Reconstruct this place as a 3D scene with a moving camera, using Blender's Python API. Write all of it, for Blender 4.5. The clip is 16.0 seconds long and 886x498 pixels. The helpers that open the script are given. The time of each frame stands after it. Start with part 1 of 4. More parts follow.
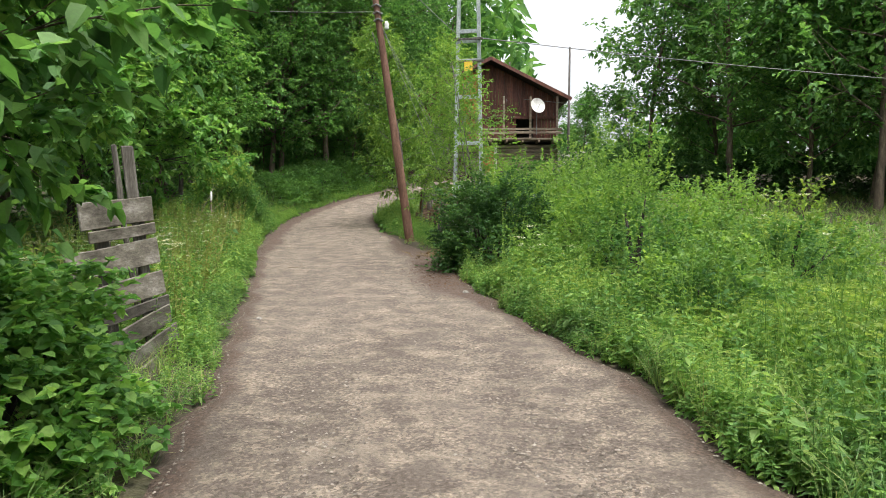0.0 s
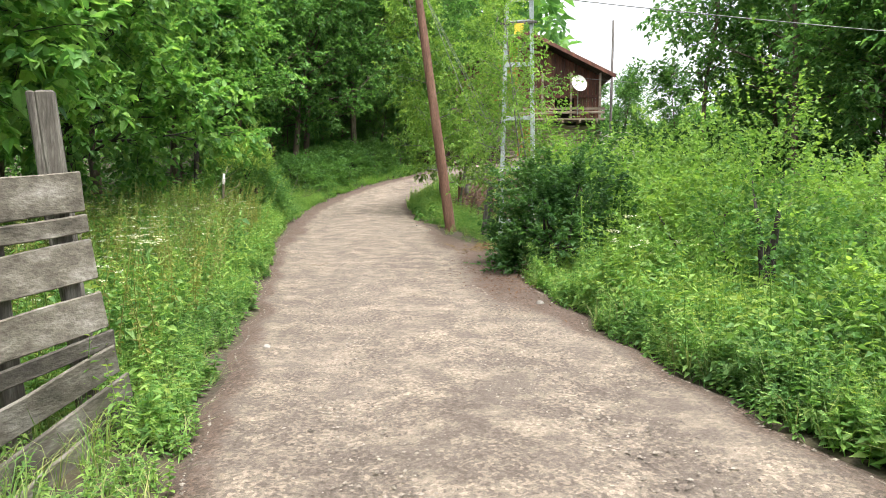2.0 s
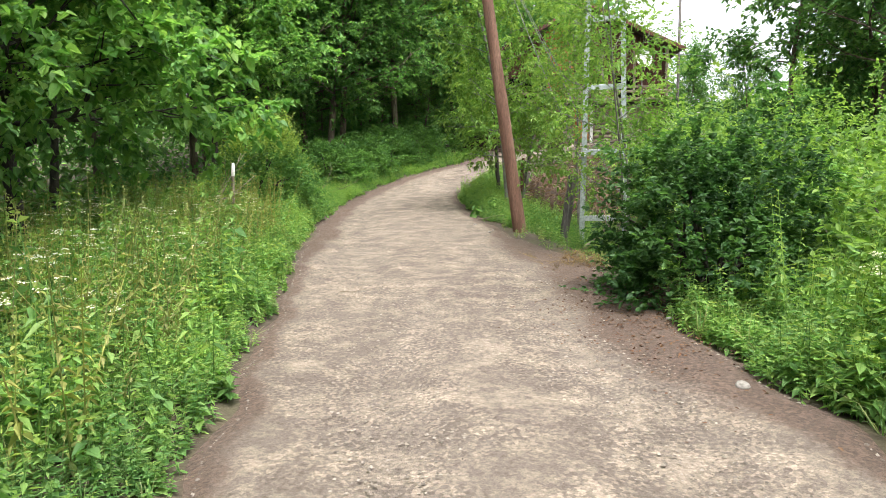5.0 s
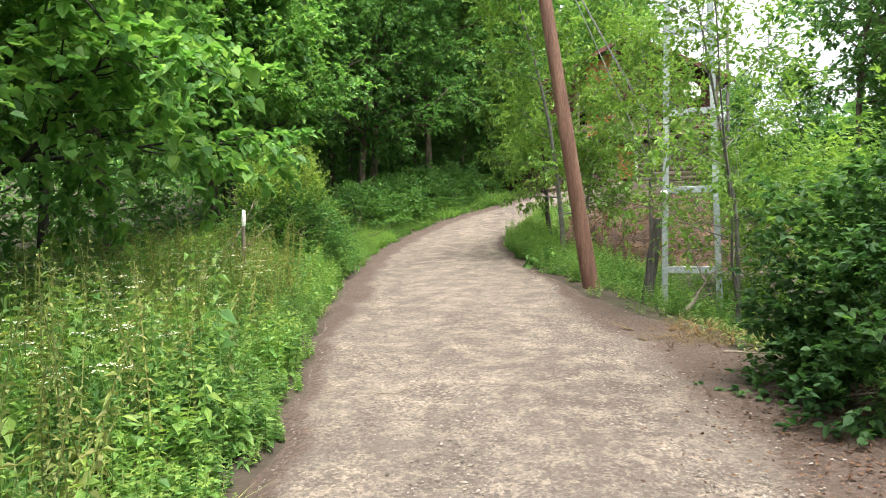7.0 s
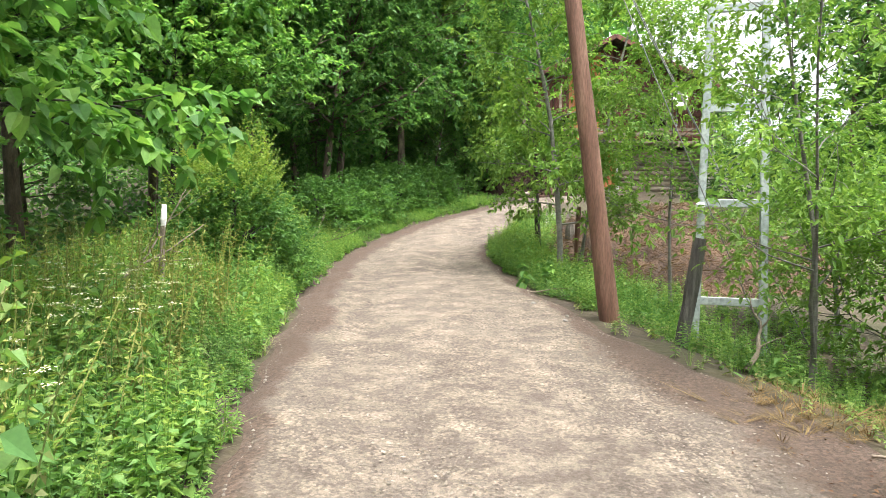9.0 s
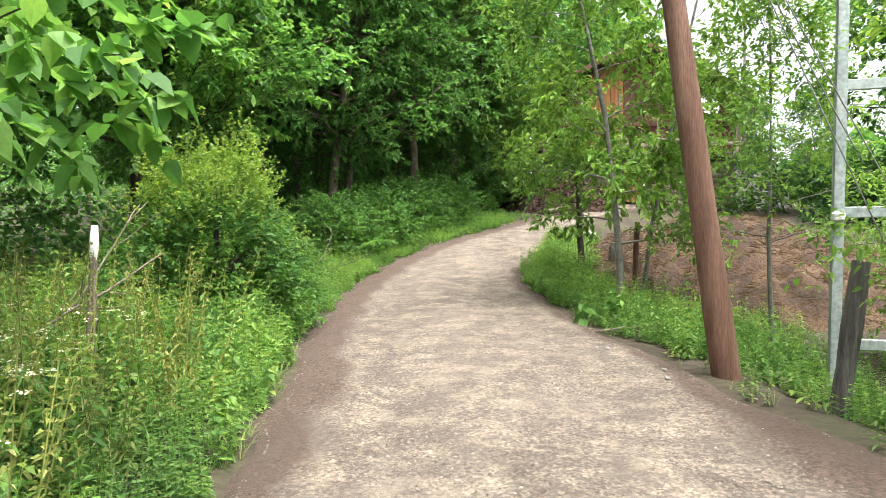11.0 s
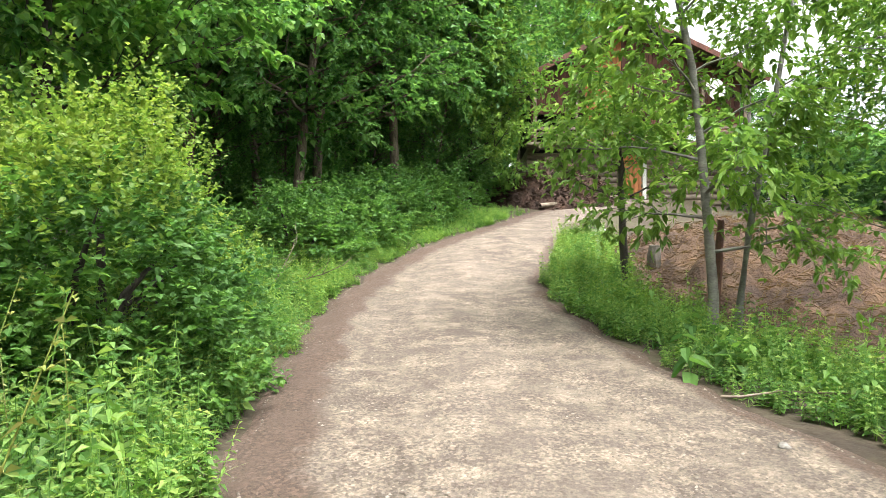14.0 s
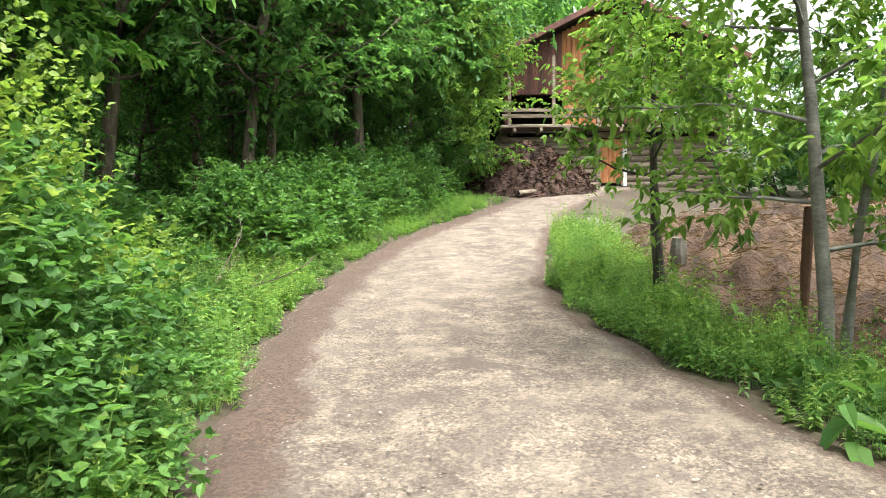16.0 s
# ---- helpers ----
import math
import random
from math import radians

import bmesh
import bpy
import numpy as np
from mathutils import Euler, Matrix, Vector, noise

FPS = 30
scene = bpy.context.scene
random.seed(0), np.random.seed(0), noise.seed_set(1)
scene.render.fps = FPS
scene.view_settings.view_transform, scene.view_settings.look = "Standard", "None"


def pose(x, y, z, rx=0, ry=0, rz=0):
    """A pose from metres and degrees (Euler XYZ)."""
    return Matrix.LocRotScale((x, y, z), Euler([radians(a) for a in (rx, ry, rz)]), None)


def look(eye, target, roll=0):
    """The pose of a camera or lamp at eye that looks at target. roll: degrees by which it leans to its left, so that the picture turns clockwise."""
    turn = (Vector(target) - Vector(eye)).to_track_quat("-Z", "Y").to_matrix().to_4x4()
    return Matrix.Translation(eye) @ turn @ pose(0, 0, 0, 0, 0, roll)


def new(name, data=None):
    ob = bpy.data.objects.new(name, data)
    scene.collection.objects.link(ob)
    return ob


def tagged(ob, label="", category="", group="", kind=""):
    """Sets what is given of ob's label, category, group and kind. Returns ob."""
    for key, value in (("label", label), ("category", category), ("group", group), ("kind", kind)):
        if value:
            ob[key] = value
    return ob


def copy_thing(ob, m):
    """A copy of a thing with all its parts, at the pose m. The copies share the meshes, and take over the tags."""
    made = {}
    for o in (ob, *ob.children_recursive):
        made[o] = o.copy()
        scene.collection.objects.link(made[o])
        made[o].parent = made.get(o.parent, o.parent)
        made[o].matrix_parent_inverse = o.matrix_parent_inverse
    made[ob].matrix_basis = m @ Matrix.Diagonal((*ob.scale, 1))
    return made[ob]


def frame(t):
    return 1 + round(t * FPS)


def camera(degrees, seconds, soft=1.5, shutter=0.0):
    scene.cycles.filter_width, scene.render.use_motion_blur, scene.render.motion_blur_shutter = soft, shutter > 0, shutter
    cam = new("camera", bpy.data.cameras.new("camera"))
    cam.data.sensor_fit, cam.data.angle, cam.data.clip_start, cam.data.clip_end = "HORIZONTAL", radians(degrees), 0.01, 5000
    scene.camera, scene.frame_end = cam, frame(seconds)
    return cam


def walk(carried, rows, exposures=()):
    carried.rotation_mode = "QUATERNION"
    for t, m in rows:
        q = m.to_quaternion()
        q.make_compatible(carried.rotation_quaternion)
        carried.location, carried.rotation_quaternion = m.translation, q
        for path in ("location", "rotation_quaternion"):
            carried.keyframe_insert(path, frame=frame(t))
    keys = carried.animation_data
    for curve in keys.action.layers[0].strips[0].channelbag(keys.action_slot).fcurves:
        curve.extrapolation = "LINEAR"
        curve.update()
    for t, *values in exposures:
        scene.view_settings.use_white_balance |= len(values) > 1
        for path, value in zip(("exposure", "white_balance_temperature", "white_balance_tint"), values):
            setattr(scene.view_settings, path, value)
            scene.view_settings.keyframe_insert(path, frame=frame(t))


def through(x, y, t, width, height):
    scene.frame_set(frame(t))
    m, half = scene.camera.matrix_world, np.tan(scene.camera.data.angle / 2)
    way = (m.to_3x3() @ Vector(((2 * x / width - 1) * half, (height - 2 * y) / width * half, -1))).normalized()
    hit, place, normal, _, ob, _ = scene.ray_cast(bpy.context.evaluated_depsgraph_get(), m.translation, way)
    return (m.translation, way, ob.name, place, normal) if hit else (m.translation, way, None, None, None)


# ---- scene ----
cam = camera(67.6, 16.0, soft=0.85)
METRES, EYE, TILT, LEAN, TURN = 18.75, 1.5, -3.5, 0.0, 0.0
ROWS = [
    (0.0, 0.0, 0.0, 0.0, 0.0, 0.0, -0.0),
    (0.5, -0.0031, 0.0331, 0.0017, 1.56, -1.91, -0.32),
    (1.0, -0.0107, 0.0667, 0.0046, 0.98, -2.2, 1.08),
    (1.5, -0.0161, 0.1012, 0.0076, 3.42, -2.42, 0.5),
    (2.0, -0.0267, 0.1305, 0.0074, 2.24, -1.26, -0.17),
    (2.5, -0.0373, 0.1582, 0.01, 3.82, -1.85, 0.86),
    (3.0, -0.0448, 0.1879, 0.0124, 5.36, -2.42, 0.19),
    (5.5, -0.0675, 0.3444, 0.0243, 6.01, -1.97, 0.48),
    (6.0, -0.0748, 0.3746, 0.029, 7.78, 1.01, -0.7),
    (6.5, -0.0859, 0.4037, 0.034, 7.28, 3.82, -0.18),
    (7.0, -0.0957, 0.4319, 0.0341, 8.25, 1.41, 0.98),
    (7.5, -0.1063, 0.4598, 0.036, 8.48, 0.42, 0.14),
    (8.0, -0.1157, 0.4884, 0.0393, 6.02, -0.29, 1.32),
    (8.5, -0.121, 0.5202, 0.0439, 7.58, 0.08, 0.54),
    (9.0, -0.1274, 0.5511, 0.0475, 4.99, 1.49, -1.28),
    (11.5, -0.1696, 0.7003, 0.0597, 5.61, 3.23, -0.1),
    (12.0, -0.1788, 0.7268, 0.0635, 4.76, 1.67, -0.16),
    (12.5, -0.1871, 0.7564, 0.0659, 5.84, 4.63, -0.21),
    (13.0, -0.1947, 0.7856, 0.0687, 5.07, 1.36, -0.48),
    (13.5, -0.202, 0.8137, 0.0729, 2.7, 3.02, 1.06),
    (14.0, -0.2055, 0.8453, 0.0757, 2.91, 2.79, -0.12),
    (14.5, -0.2128, 0.8746, 0.0766, 4.04, 3.29, -0.5),
    (15.0, -0.2209, 0.9036, 0.0773, 2.88, 1.23, 1.33),
    (15.5, -0.2251, 0.9329, 0.0817, 3.79, 1.03, 0.43),
    (16.0, -0.231, 0.9648, 0.0857, -0.64, 1.9, 0.4),
]
walk(cam, [(t, pose(0, 0, EYE, TILT, LEAN, TURN) @ pose(METRES * x, METRES * y, METRES * z, 90 + pitch, roll, yaw)) for t, x, y, z, yaw, pitch, roll in ROWS],
     [(0.0, 0.95), (1.0, 1.25), (2.2, 1.5), (6.5, 1.5), (9.0, 1.75), (12.5, 1.8), (14.5, 1.9), (16.0, 2.0)])

# ---- light ----
world = bpy.data.worlds.new("world")
scene.world = world
world.use_nodes = True
wn, wl = world.node_tree.nodes, world.node_tree.links
sky = wn.new("ShaderNodeTexSky")
sky.sky_type, sky.sun_disc = "NISHITA", False
sky.sun_elevation, sky.sun_rotation = radians(72), radians(148)
sky.air_density, sky.dust_density, sky.ozone_density = 1.0, 6.0, 1.0
pale = wn.new("ShaderNodeHueSaturation")
pale.inputs["Saturation"].default_value = 0.25
wl.new(sky.outputs[0], pale.inputs["Color"])
wl.new(pale.outputs[0], wn["Background"].inputs["Color"])
wn["Background"].inputs["Strength"].default_value = 0.2
sun_data = bpy.data.lights.new("sun", "SUN")
sun_data.energy, sun_data.angle, sun_data.color = 1.3, radians(25), (1.0, 0.95, 0.86)
sun = new("sun", sun_data)
sun.matrix_world = look((5, 6, 30), (0, 14, 0))


# ---- materials ----
def ramp(nt, fac, stops):
    r = nt.nodes.new("ShaderNodeValToRGB")
    while len(r.color_ramp.elements) < len(stops):
        r.color_ramp.elements.new(0.5)
    for e, (p, c) in zip(r.color_ramp.elements, stops):
        e.position, e.color = p, (*c, 1)
    nt.links.new(fac, r.inputs[0])
    return r.outputs[0]


def noisy(nt, scale, detail=4.0, stretch=(1, 1, 1), coords="Object", rough=0.6):
    tc, mp, n = (nt.nodes.new(k) for k in ("ShaderNodeTexCoord", "ShaderNodeMapping", "ShaderNodeTexNoise"))
    mp.inputs["Scale"].default_value = stretch
    n.inputs["Scale"].default_value, n.inputs["Detail"].default_value, n.inputs["Roughness"].default_value = scale, detail, rough
    nt.links.new(tc.outputs[coords], mp.inputs[0])
    nt.links.new(mp.outputs[0], n.inputs["Vector"])
    return n.outputs["Fac"]


def mixed(nt, kind, fac, a, b):
    m = nt.nodes.new("ShaderNodeMix")
    m.data_type, m.blend_type = "RGBA", kind
    for sock, v in ((m.inputs["Factor"], fac), (m.inputs["A"], a), (m.inputs["B"], b)):
        if isinstance(v, bpy.types.NodeSocket):
            nt.links.new(v, sock)
        else:
            sock.default_value = v if isinstance(v, (int, float)) else (*v, 1)
    return m.outputs["Result"]


def fresh(name, rough, metal=0.0):
    m = bpy.data.materials.new(name)
    m.use_nodes = True
    p = m.node_tree.nodes["Principled BSDF"]
    p.inputs["Roughness"].default_value, p.inputs["Metallic"].default_value = rough, metal
    return m, m.node_tree, p


def bumped(nt, p, height, strength, distance):
    b = nt.nodes.new("ShaderNodeBump")
    b.inputs["Strength"].default_value, b.inputs["Distance"].default_value = strength, distance
    nt.links.new(height, b.inputs["Height"])
    nt.links.new(b.outputs[0], p.inputs["Normal"])


def surface(name, dark, mid, light, scale, rough=0.85, metal=0.0, stretch=(1, 1, 1), fine=9.0, bump=0.5, depth=0.02, vary=0.0):
    """A surface in three tones: broad stains, fine grain, relief, and a random shade for each object."""
    m, nt, p = fresh(name, rough, metal)
    broad = noisy(nt, scale, 5, stretch)
    grain = noisy(nt, scale * fine, 4, stretch)
    col = ramp(nt, broad, [(0.32, dark), (0.5, mid), (0.68, light)])
    col = mixed(nt, "MULTIPLY", 0.75, col, ramp(nt, grain, [(0.3, (0.5, 0.48, 0.46)), (0.62, (1.15, 1.15, 1.15))]))
    if vary:
        info = nt.nodes.new("ShaderNodeObjectInfo")
        col = mixed(nt, "MULTIPLY", 1.0, col, ramp(nt, info.outputs["Random"], [(0, (1 - vary,) * 3), (1, (1 + vary,) * 3)]))
    nt.links.new(col, p.inputs["Base Color"])
    bumped(nt, p, grain, bump, depth)
    return m


def foliage(name, tones, gloss=0.55, through=0.48):
    """Leaves: a tone for each leaf, mottled, glossy above, letting some light through."""
    m, nt, p = fresh(name, gloss)
    geo = nt.nodes.new("ShaderNodeNewGeometry")
    n = len(tones) - 1
    col = ramp(nt, geo.outputs["Random Per Island"], [(i / n, c) for i, c in enumerate(tones)])
    col = mixed(nt, "MULTIPLY", 0.7, col, ramp(nt, noisy(nt, 1.1, 3), [(0.33, (0.5, 0.6, 0.66)), (0.67, (1.32, 1.2, 0.98))]))
    col = mixed(nt, "MULTIPLY", 0.5, col, ramp(nt, noisy(nt, 60, 2), [(0.3, (0.75, 0.75, 0.75)), (0.7, (1.15, 1.15, 1.1))]))
    nt.links.new(col, p.inputs["Base Color"])
    p.inputs["Specular IOR Level"].default_value = 0.3
    t = nt.nodes.new("ShaderNodeBsdfTranslucent")
    nt.links.new(mixed(nt, "MULTIPLY", 1.0, col, (1.5, 1.5, 0.95)), t.inputs["Color"])
    mx = nt.nodes.new("ShaderNodeMixShader")
    mx.inputs[0].default_value = through
    nt.links.new(p.outputs[0], mx.inputs[1])
    nt.links.new(t.outputs[0], mx.inputs[2])
    nt.links.new(mx.outputs[0], nt.nodes["Material Output"].inputs["Surface"])
    return m


LEAF_WOOD = foliage("wood_leaf", [(0.054, 0.142, 0.044), (0.081, 0.201, 0.060), (0.121, 0.258, 0.073), (0.158, 0.312, 0.091)])
LEAF_BROAD = foliage("broad_leaf", [(0.073, 0.183, 0.051), (0.116, 0.276, 0.066), (0.176, 0.342, 0.097), (0.248, 0.420, 0.115)])
LEAF_DARK = foliage("dark_leaf", [(0.029, 0.083, 0.029), (0.053, 0.127, 0.039), (0.074, 0.166, 0.049)])
LEAF_LIGHT = foliage("light_leaf", [(0.102, 0.210, 0.042), (0.154, 0.276, 0.064), (0.216, 0.343, 0.084)])
LEAF_YOUNG = foliage("young_leaf", [(0.128, 0.233, 0.049), (0.184, 0.286, 0.062), (0.242, 0.326, 0.086)])
LEAF_WEED = foliage("weed_leaf", [(0.081, 0.186, 0.052), (0.136, 0.276, 0.079), (0.192, 0.341, 0.096), (0.271, 0.407, 0.122)])
LEAF_BUSH = foliage("bush_leaf", [(0.062, 0.153, 0.043), (0.089, 0.202, 0.056), (0.125, 0.250, 0.063)])
GRASS = foliage("grass_blade", [(0.081, 0.170, 0.040), (0.133, 0.243, 0.066), (0.207, 0.298, 0.092), (0.307, 0.307, 0.156)], 0.5, 0.3)
SEED = foliage("seed_stalk", [(0.162, 0.217, 0.051), (0.218, 0.257, 0.069), (0.277, 0.282, 0.112)], 0.7, 0.25)
PETAL = foliage("petal", [(0.62, 0.64, 0.50), (0.78, 0.78, 0.70)], 0.7, 0.3)
STRAW = foliage("straw", [(0.095, 0.063, 0.028), (0.162, 0.106, 0.044), (0.218, 0.160, 0.073)], 0.8, 0.05)
BARK = surface("bark", (0.054, 0.041, 0.029), (0.108, 0.081, 0.056), (0.183, 0.146, 0.104), 3.0, stretch=(3, 3, 0.8), bump=0.9, depth=0.03)
BARK_GREY = surface("grey_bark", (0.101, 0.097, 0.086), (0.158, 0.151, 0.137), (0.230, 0.223, 0.202), 3.0, stretch=(1, 1, 2.5), bump=0.4, depth=0.01)
BARK_DARK = surface("dark_bark", (0.02, 0.017, 0.014), (0.04, 0.033, 0.027), (0.07, 0.06, 0.05), 4.0, stretch=(3, 3, 1), bump=0.8, depth=0.02)
POLEWOOD = surface("brown_pole_wood", (0.094, 0.045, 0.029), (0.144, 0.072, 0.048), (0.202, 0.115, 0.079), 1.6, stretch=(6, 6, 0.7), bump=0.6, depth=0.01)
OLDWOOD = surface("weathered_wood", (0.054, 0.048, 0.037), (0.126, 0.113, 0.090), (0.245, 0.230, 0.202), 2.6, stretch=(3, 1, 3), fine=7, bump=0.8, depth=0.008, vary=0.45)
LOGWOOD = surface("log_wood", (0.115, 0.086, 0.061), (0.216, 0.173, 0.126), (0.331, 0.288, 0.223), 1.2, stretch=(0.7, 5, 5), bump=0.6, depth=0.01, vary=0.2)
SPLITWOOD = surface("split_grey_wood", (0.043, 0.038, 0.031), (0.108, 0.097, 0.081), (0.216, 0.202, 0.176), 3.0, stretch=(6, 6, 0.7), fine=6, bump=0.7, depth=0.006)
POSTWOOD = surface("charred_post_wood", (0.036, 0.032, 0.029), (0.086, 0.079, 0.072), (0.173, 0.162, 0.151), 2.5, stretch=(7, 7, 0.8), bump=0.9, depth=0.01)
DEADWOOD = surface("dead_wood", (0.115, 0.090, 0.065), (0.187, 0.151, 0.112), (0.274, 0.238, 0.187), 5.0, bump=0.5, depth=0.004)
RUST = surface("rusty_red_sheet", (0.06, 0.022, 0.015), (0.115, 0.04, 0.026), (0.18, 0.068, 0.043), 0.9, rough=0.7, stretch=(4, 4, 0.8), bump=0.4, depth=0.01, vary=0.2)
ORANGE = surface("orange_brown_board", (0.30, 0.11, 0.04), (0.42, 0.17, 0.065), (0.52, 0.25, 0.11), 1.5, stretch=(6, 6, 0.6), bump=0.4, depth=0.005, vary=0.12)
ROOFING = surface("dark_roof_tile", (0.04, 0.03, 0.026), (0.075, 0.055, 0.045), (0.12, 0.09, 0.075), 2.0, bump=0.6, depth=0.03)
ZINC = surface("pale_painted_steel", (0.245, 0.288, 0.288), (0.331, 0.382, 0.382), (0.403, 0.446, 0.439), 2.2, rough=0.5, metal=0.15, bump=0.15, depth=0.003)
WHITE = surface("chalky_white", (0.55, 0.55, 0.52), (0.70, 0.70, 0.67), (0.80, 0.80, 0.77), 3.0, rough=0.7, bump=0.2, depth=0.004)
YELLOW = surface("yellow_enamel", (0.62, 0.42, 0.03), (0.72, 0.50, 0.04), (0.78, 0.57, 0.07), 8.0, rough=0.4, bump=0.1, depth=0.002)
CABLE = surface("grey_cable", (0.10, 0.10, 0.10), (0.16, 0.16, 0.16), (0.24, 0.24, 0.24), 4.0, rough=0.6, bump=0.1, depth=0.002)
CERAMIC = surface("porcelain", (0.45, 0.46, 0.46), (0.60, 0.61, 0.61), (0.70, 0.71, 0.71), 6.0, rough=0.25, bump=0.05, depth=0.002)
REDPOST = surface("rust_brown_iron", (0.07, 0.03, 0.022), (0.12, 0.05, 0.035), (0.18, 0.085, 0.06), 5.0, rough=0.75, bump=0.3, depth=0.004)
STONE = surface("grey_stone", (0.17, 0.16, 0.145), (0.26, 0.245, 0.22), (0.37, 0.35, 0.32), 2.5, bump=0.6, depth=0.02, vary=0.25)
CONCRETE = surface("pale_concrete", (0.34, 0.33, 0.30), (0.44, 0.43, 0.39), (0.52, 0.51, 0.47), 1.2, bump=0.3, depth=0.01)
MANURE = surface("brown_manure", (0.023, 0.011, 0.007), (0.048, 0.024, 0.015), (0.080, 0.042, 0.026), 2.2, rough=0.9, fine=6, bump=1.0, depth=0.08)
STRAWDUNG = surface("straw_dung", (0.027, 0.014, 0.008), (0.063, 0.034, 0.018), (0.108, 0.063, 0.034), 1.6, rough=0.9, fine=8, bump=1.0, depth=0.06)
EARTH = surface("wood_earth", (0.035, 0.025, 0.017), (0.052, 0.04, 0.024), (0.06, 0.06, 0.028), 0.7, rough=0.95, bump=0.8, depth=0.05)
# near-black tones put the shade inside the open barn into its boards
SHADED_INSIDE = surface("shaded_inside_boards", (0.02, 0.017, 0.014), (0.035, 0.03, 0.026), (0.06, 0.05, 0.04), 2.0, bump=0.3, depth=0.01)


def gravel_material():
    m, nt, p = fresh("pebble", 0.85)
    geo = nt.nodes.new("ShaderNodeNewGeometry")
    col = ramp(nt, geo.outputs["Random Per Island"], [(0, (0.075, 0.062, 0.050)), (0.4, (0.135, 0.113, 0.092)), (0.8, (0.215, 0.186, 0.153)), (1, (0.290, 0.262, 0.222))])
    nt.links.new(mixed(nt, "MULTIPLY", 0.5, col, ramp(nt, noisy(nt, 90, 2), [(0.3, (0.7, 0.7, 0.7)), (0.7, (1.1, 1.1, 1.1))])), p.inputs["Base Color"])
    return m


def road_material():
    """Trodden earth and gravel: tan worn patches, grey silt, brown soil along the verges."""
    m, nt, p = fresh("dirt_road", 0.92)
    big = noisy(nt, 0.55, 6, (1.5, 0.6, 1), rough=0.65)
    mid = noisy(nt, 1.9, 9, (1.2, 1.3, 1), rough=0.82)
    fine = noisy(nt, 34, 5, rough=0.7)
    grit = noisy(nt, 130, 3, rough=0.6)
    col = ramp(nt, big, [(0.3, (0.086, 0.067, 0.054)), (0.5, (0.124, 0.100, 0.081)), (0.7, (0.166, 0.137, 0.113))])
    col = mixed(nt, "MIX", ramp(nt, mid, [(0.46, (0, 0, 0)), (0.61, (0.85, 0.85, 0.85))]), col, (0.280, 0.233, 0.183))
    soil = nt.nodes.new("ShaderNodeAttribute")
    soil.attribute_name = "soil"
    add = nt.nodes.new("ShaderNodeMath")
    add.operation = "MULTIPLY_ADD"
    nt.links.new(mid, add.inputs[0])
    add.inputs[1].default_value = 1.1
    nt.links.new(soil.outputs["Fac"], add.inputs[2])
    col = mixed(nt, "MIX", ramp(nt, add.outputs[0], [(0.82, (0, 0, 0)), (1.12, (0.92, 0.92, 0.92))]), col, (0.076, 0.049, 0.036))
    col = mixed(nt, "MULTIPLY", 0.8, col, ramp(nt, fine, [(0.3, (0.55, 0.53, 0.5)), (0.55, (1.05, 1.05, 1.05))]))
    col = mixed(nt, "MULTIPLY", 0.7, col, ramp(nt, grit, [(0.32, (0.55, 0.55, 0.55)), (0.6, (1.12, 1.12, 1.12))]))
    vor = nt.nodes.new("ShaderNodeTexVoronoi")
    vor.inputs["Scale"].default_value = 46
    tc = nt.nodes.new("ShaderNodeTexCoord")
    nt.links.new(tc.outputs["Object"], vor.inputs["Vector"])
    bw = nt.nodes.new("ShaderNodeRGBToBW")
    nt.links.new(vor.outputs["Color"], bw.inputs[0])
    chips = ramp(nt, bw.outputs[0], [(0.22, (0.7, 0.69, 0.68)), (0.5, (0.97, 0.97, 0.97)), (0.8, (1.55, 1.53, 1.5))])
    where = ramp(nt, noisy(nt, 1.3, 5, (1.4, 0.9, 1)), [(0.36, (0.15, 0.15, 0.15)), (0.56, (0.95, 0.95, 0.95))])
    col = mixed(nt, "MULTIPLY", where, col, chips)
    nt.links.new(col, p.inputs["Base Color"])
    bumped(nt, p, mixed(nt, "MIX", 0.5, fine, grit), 0.9, 0.03)
    return m


PEBBLE, ROAD = gravel_material(), road_material()


# ---- geometry helpers ----
rng = np.random.default_rng(7)


def mesh_of(name, verts, faces, mats, index=None, smooth=False):
    """A mesh from arrays: faces is (n, 3) or (n, 4)."""
    verts, faces = np.asarray(verts, dtype=np.float32), np.asarray(faces, dtype=np.int32)
    me = bpy.data.meshes.new(name)
    k = faces.shape[1]
    me.vertices.add(len(verts))
    me.vertices.foreach_set("co", verts.ravel())
    me.loops.add(faces.size)
    me.loops.foreach_set("vertex_index", faces.ravel())
    me.polygons.add(len(faces))
    me.polygons.foreach_set("loop_start", np.arange(0, faces.size, k, dtype=np.int32))
    for m in mats:
        me.materials.append(m)
    if index is not None:
        me.polygons.foreach_set("material_index", np.asarray(index, dtype=np.int32))
    me.polygons.foreach_set("use_smooth", np.full(len(faces), smooth))
    me.update(calc_edges=True)
    return me


def joined(pieces):
    """Joins (verts, faces, material index) pieces with faces of one size."""
    vs, fs, ix, at = [], [], [], 0
    for v, f, i in pieces:
        vs.append(v)
        fs.append(np.asarray(f) + at)
        ix.append(np.full(len(f), i) if np.isscalar(i) else np.asarray(i))
        at += len(v)
    return np.vstack(vs), np.vstack(fs), np.concatenate(ix)


def unit(a):
    return a / np.maximum(np.linalg.norm(a, axis=-1, keepdims=True), 1e-9)


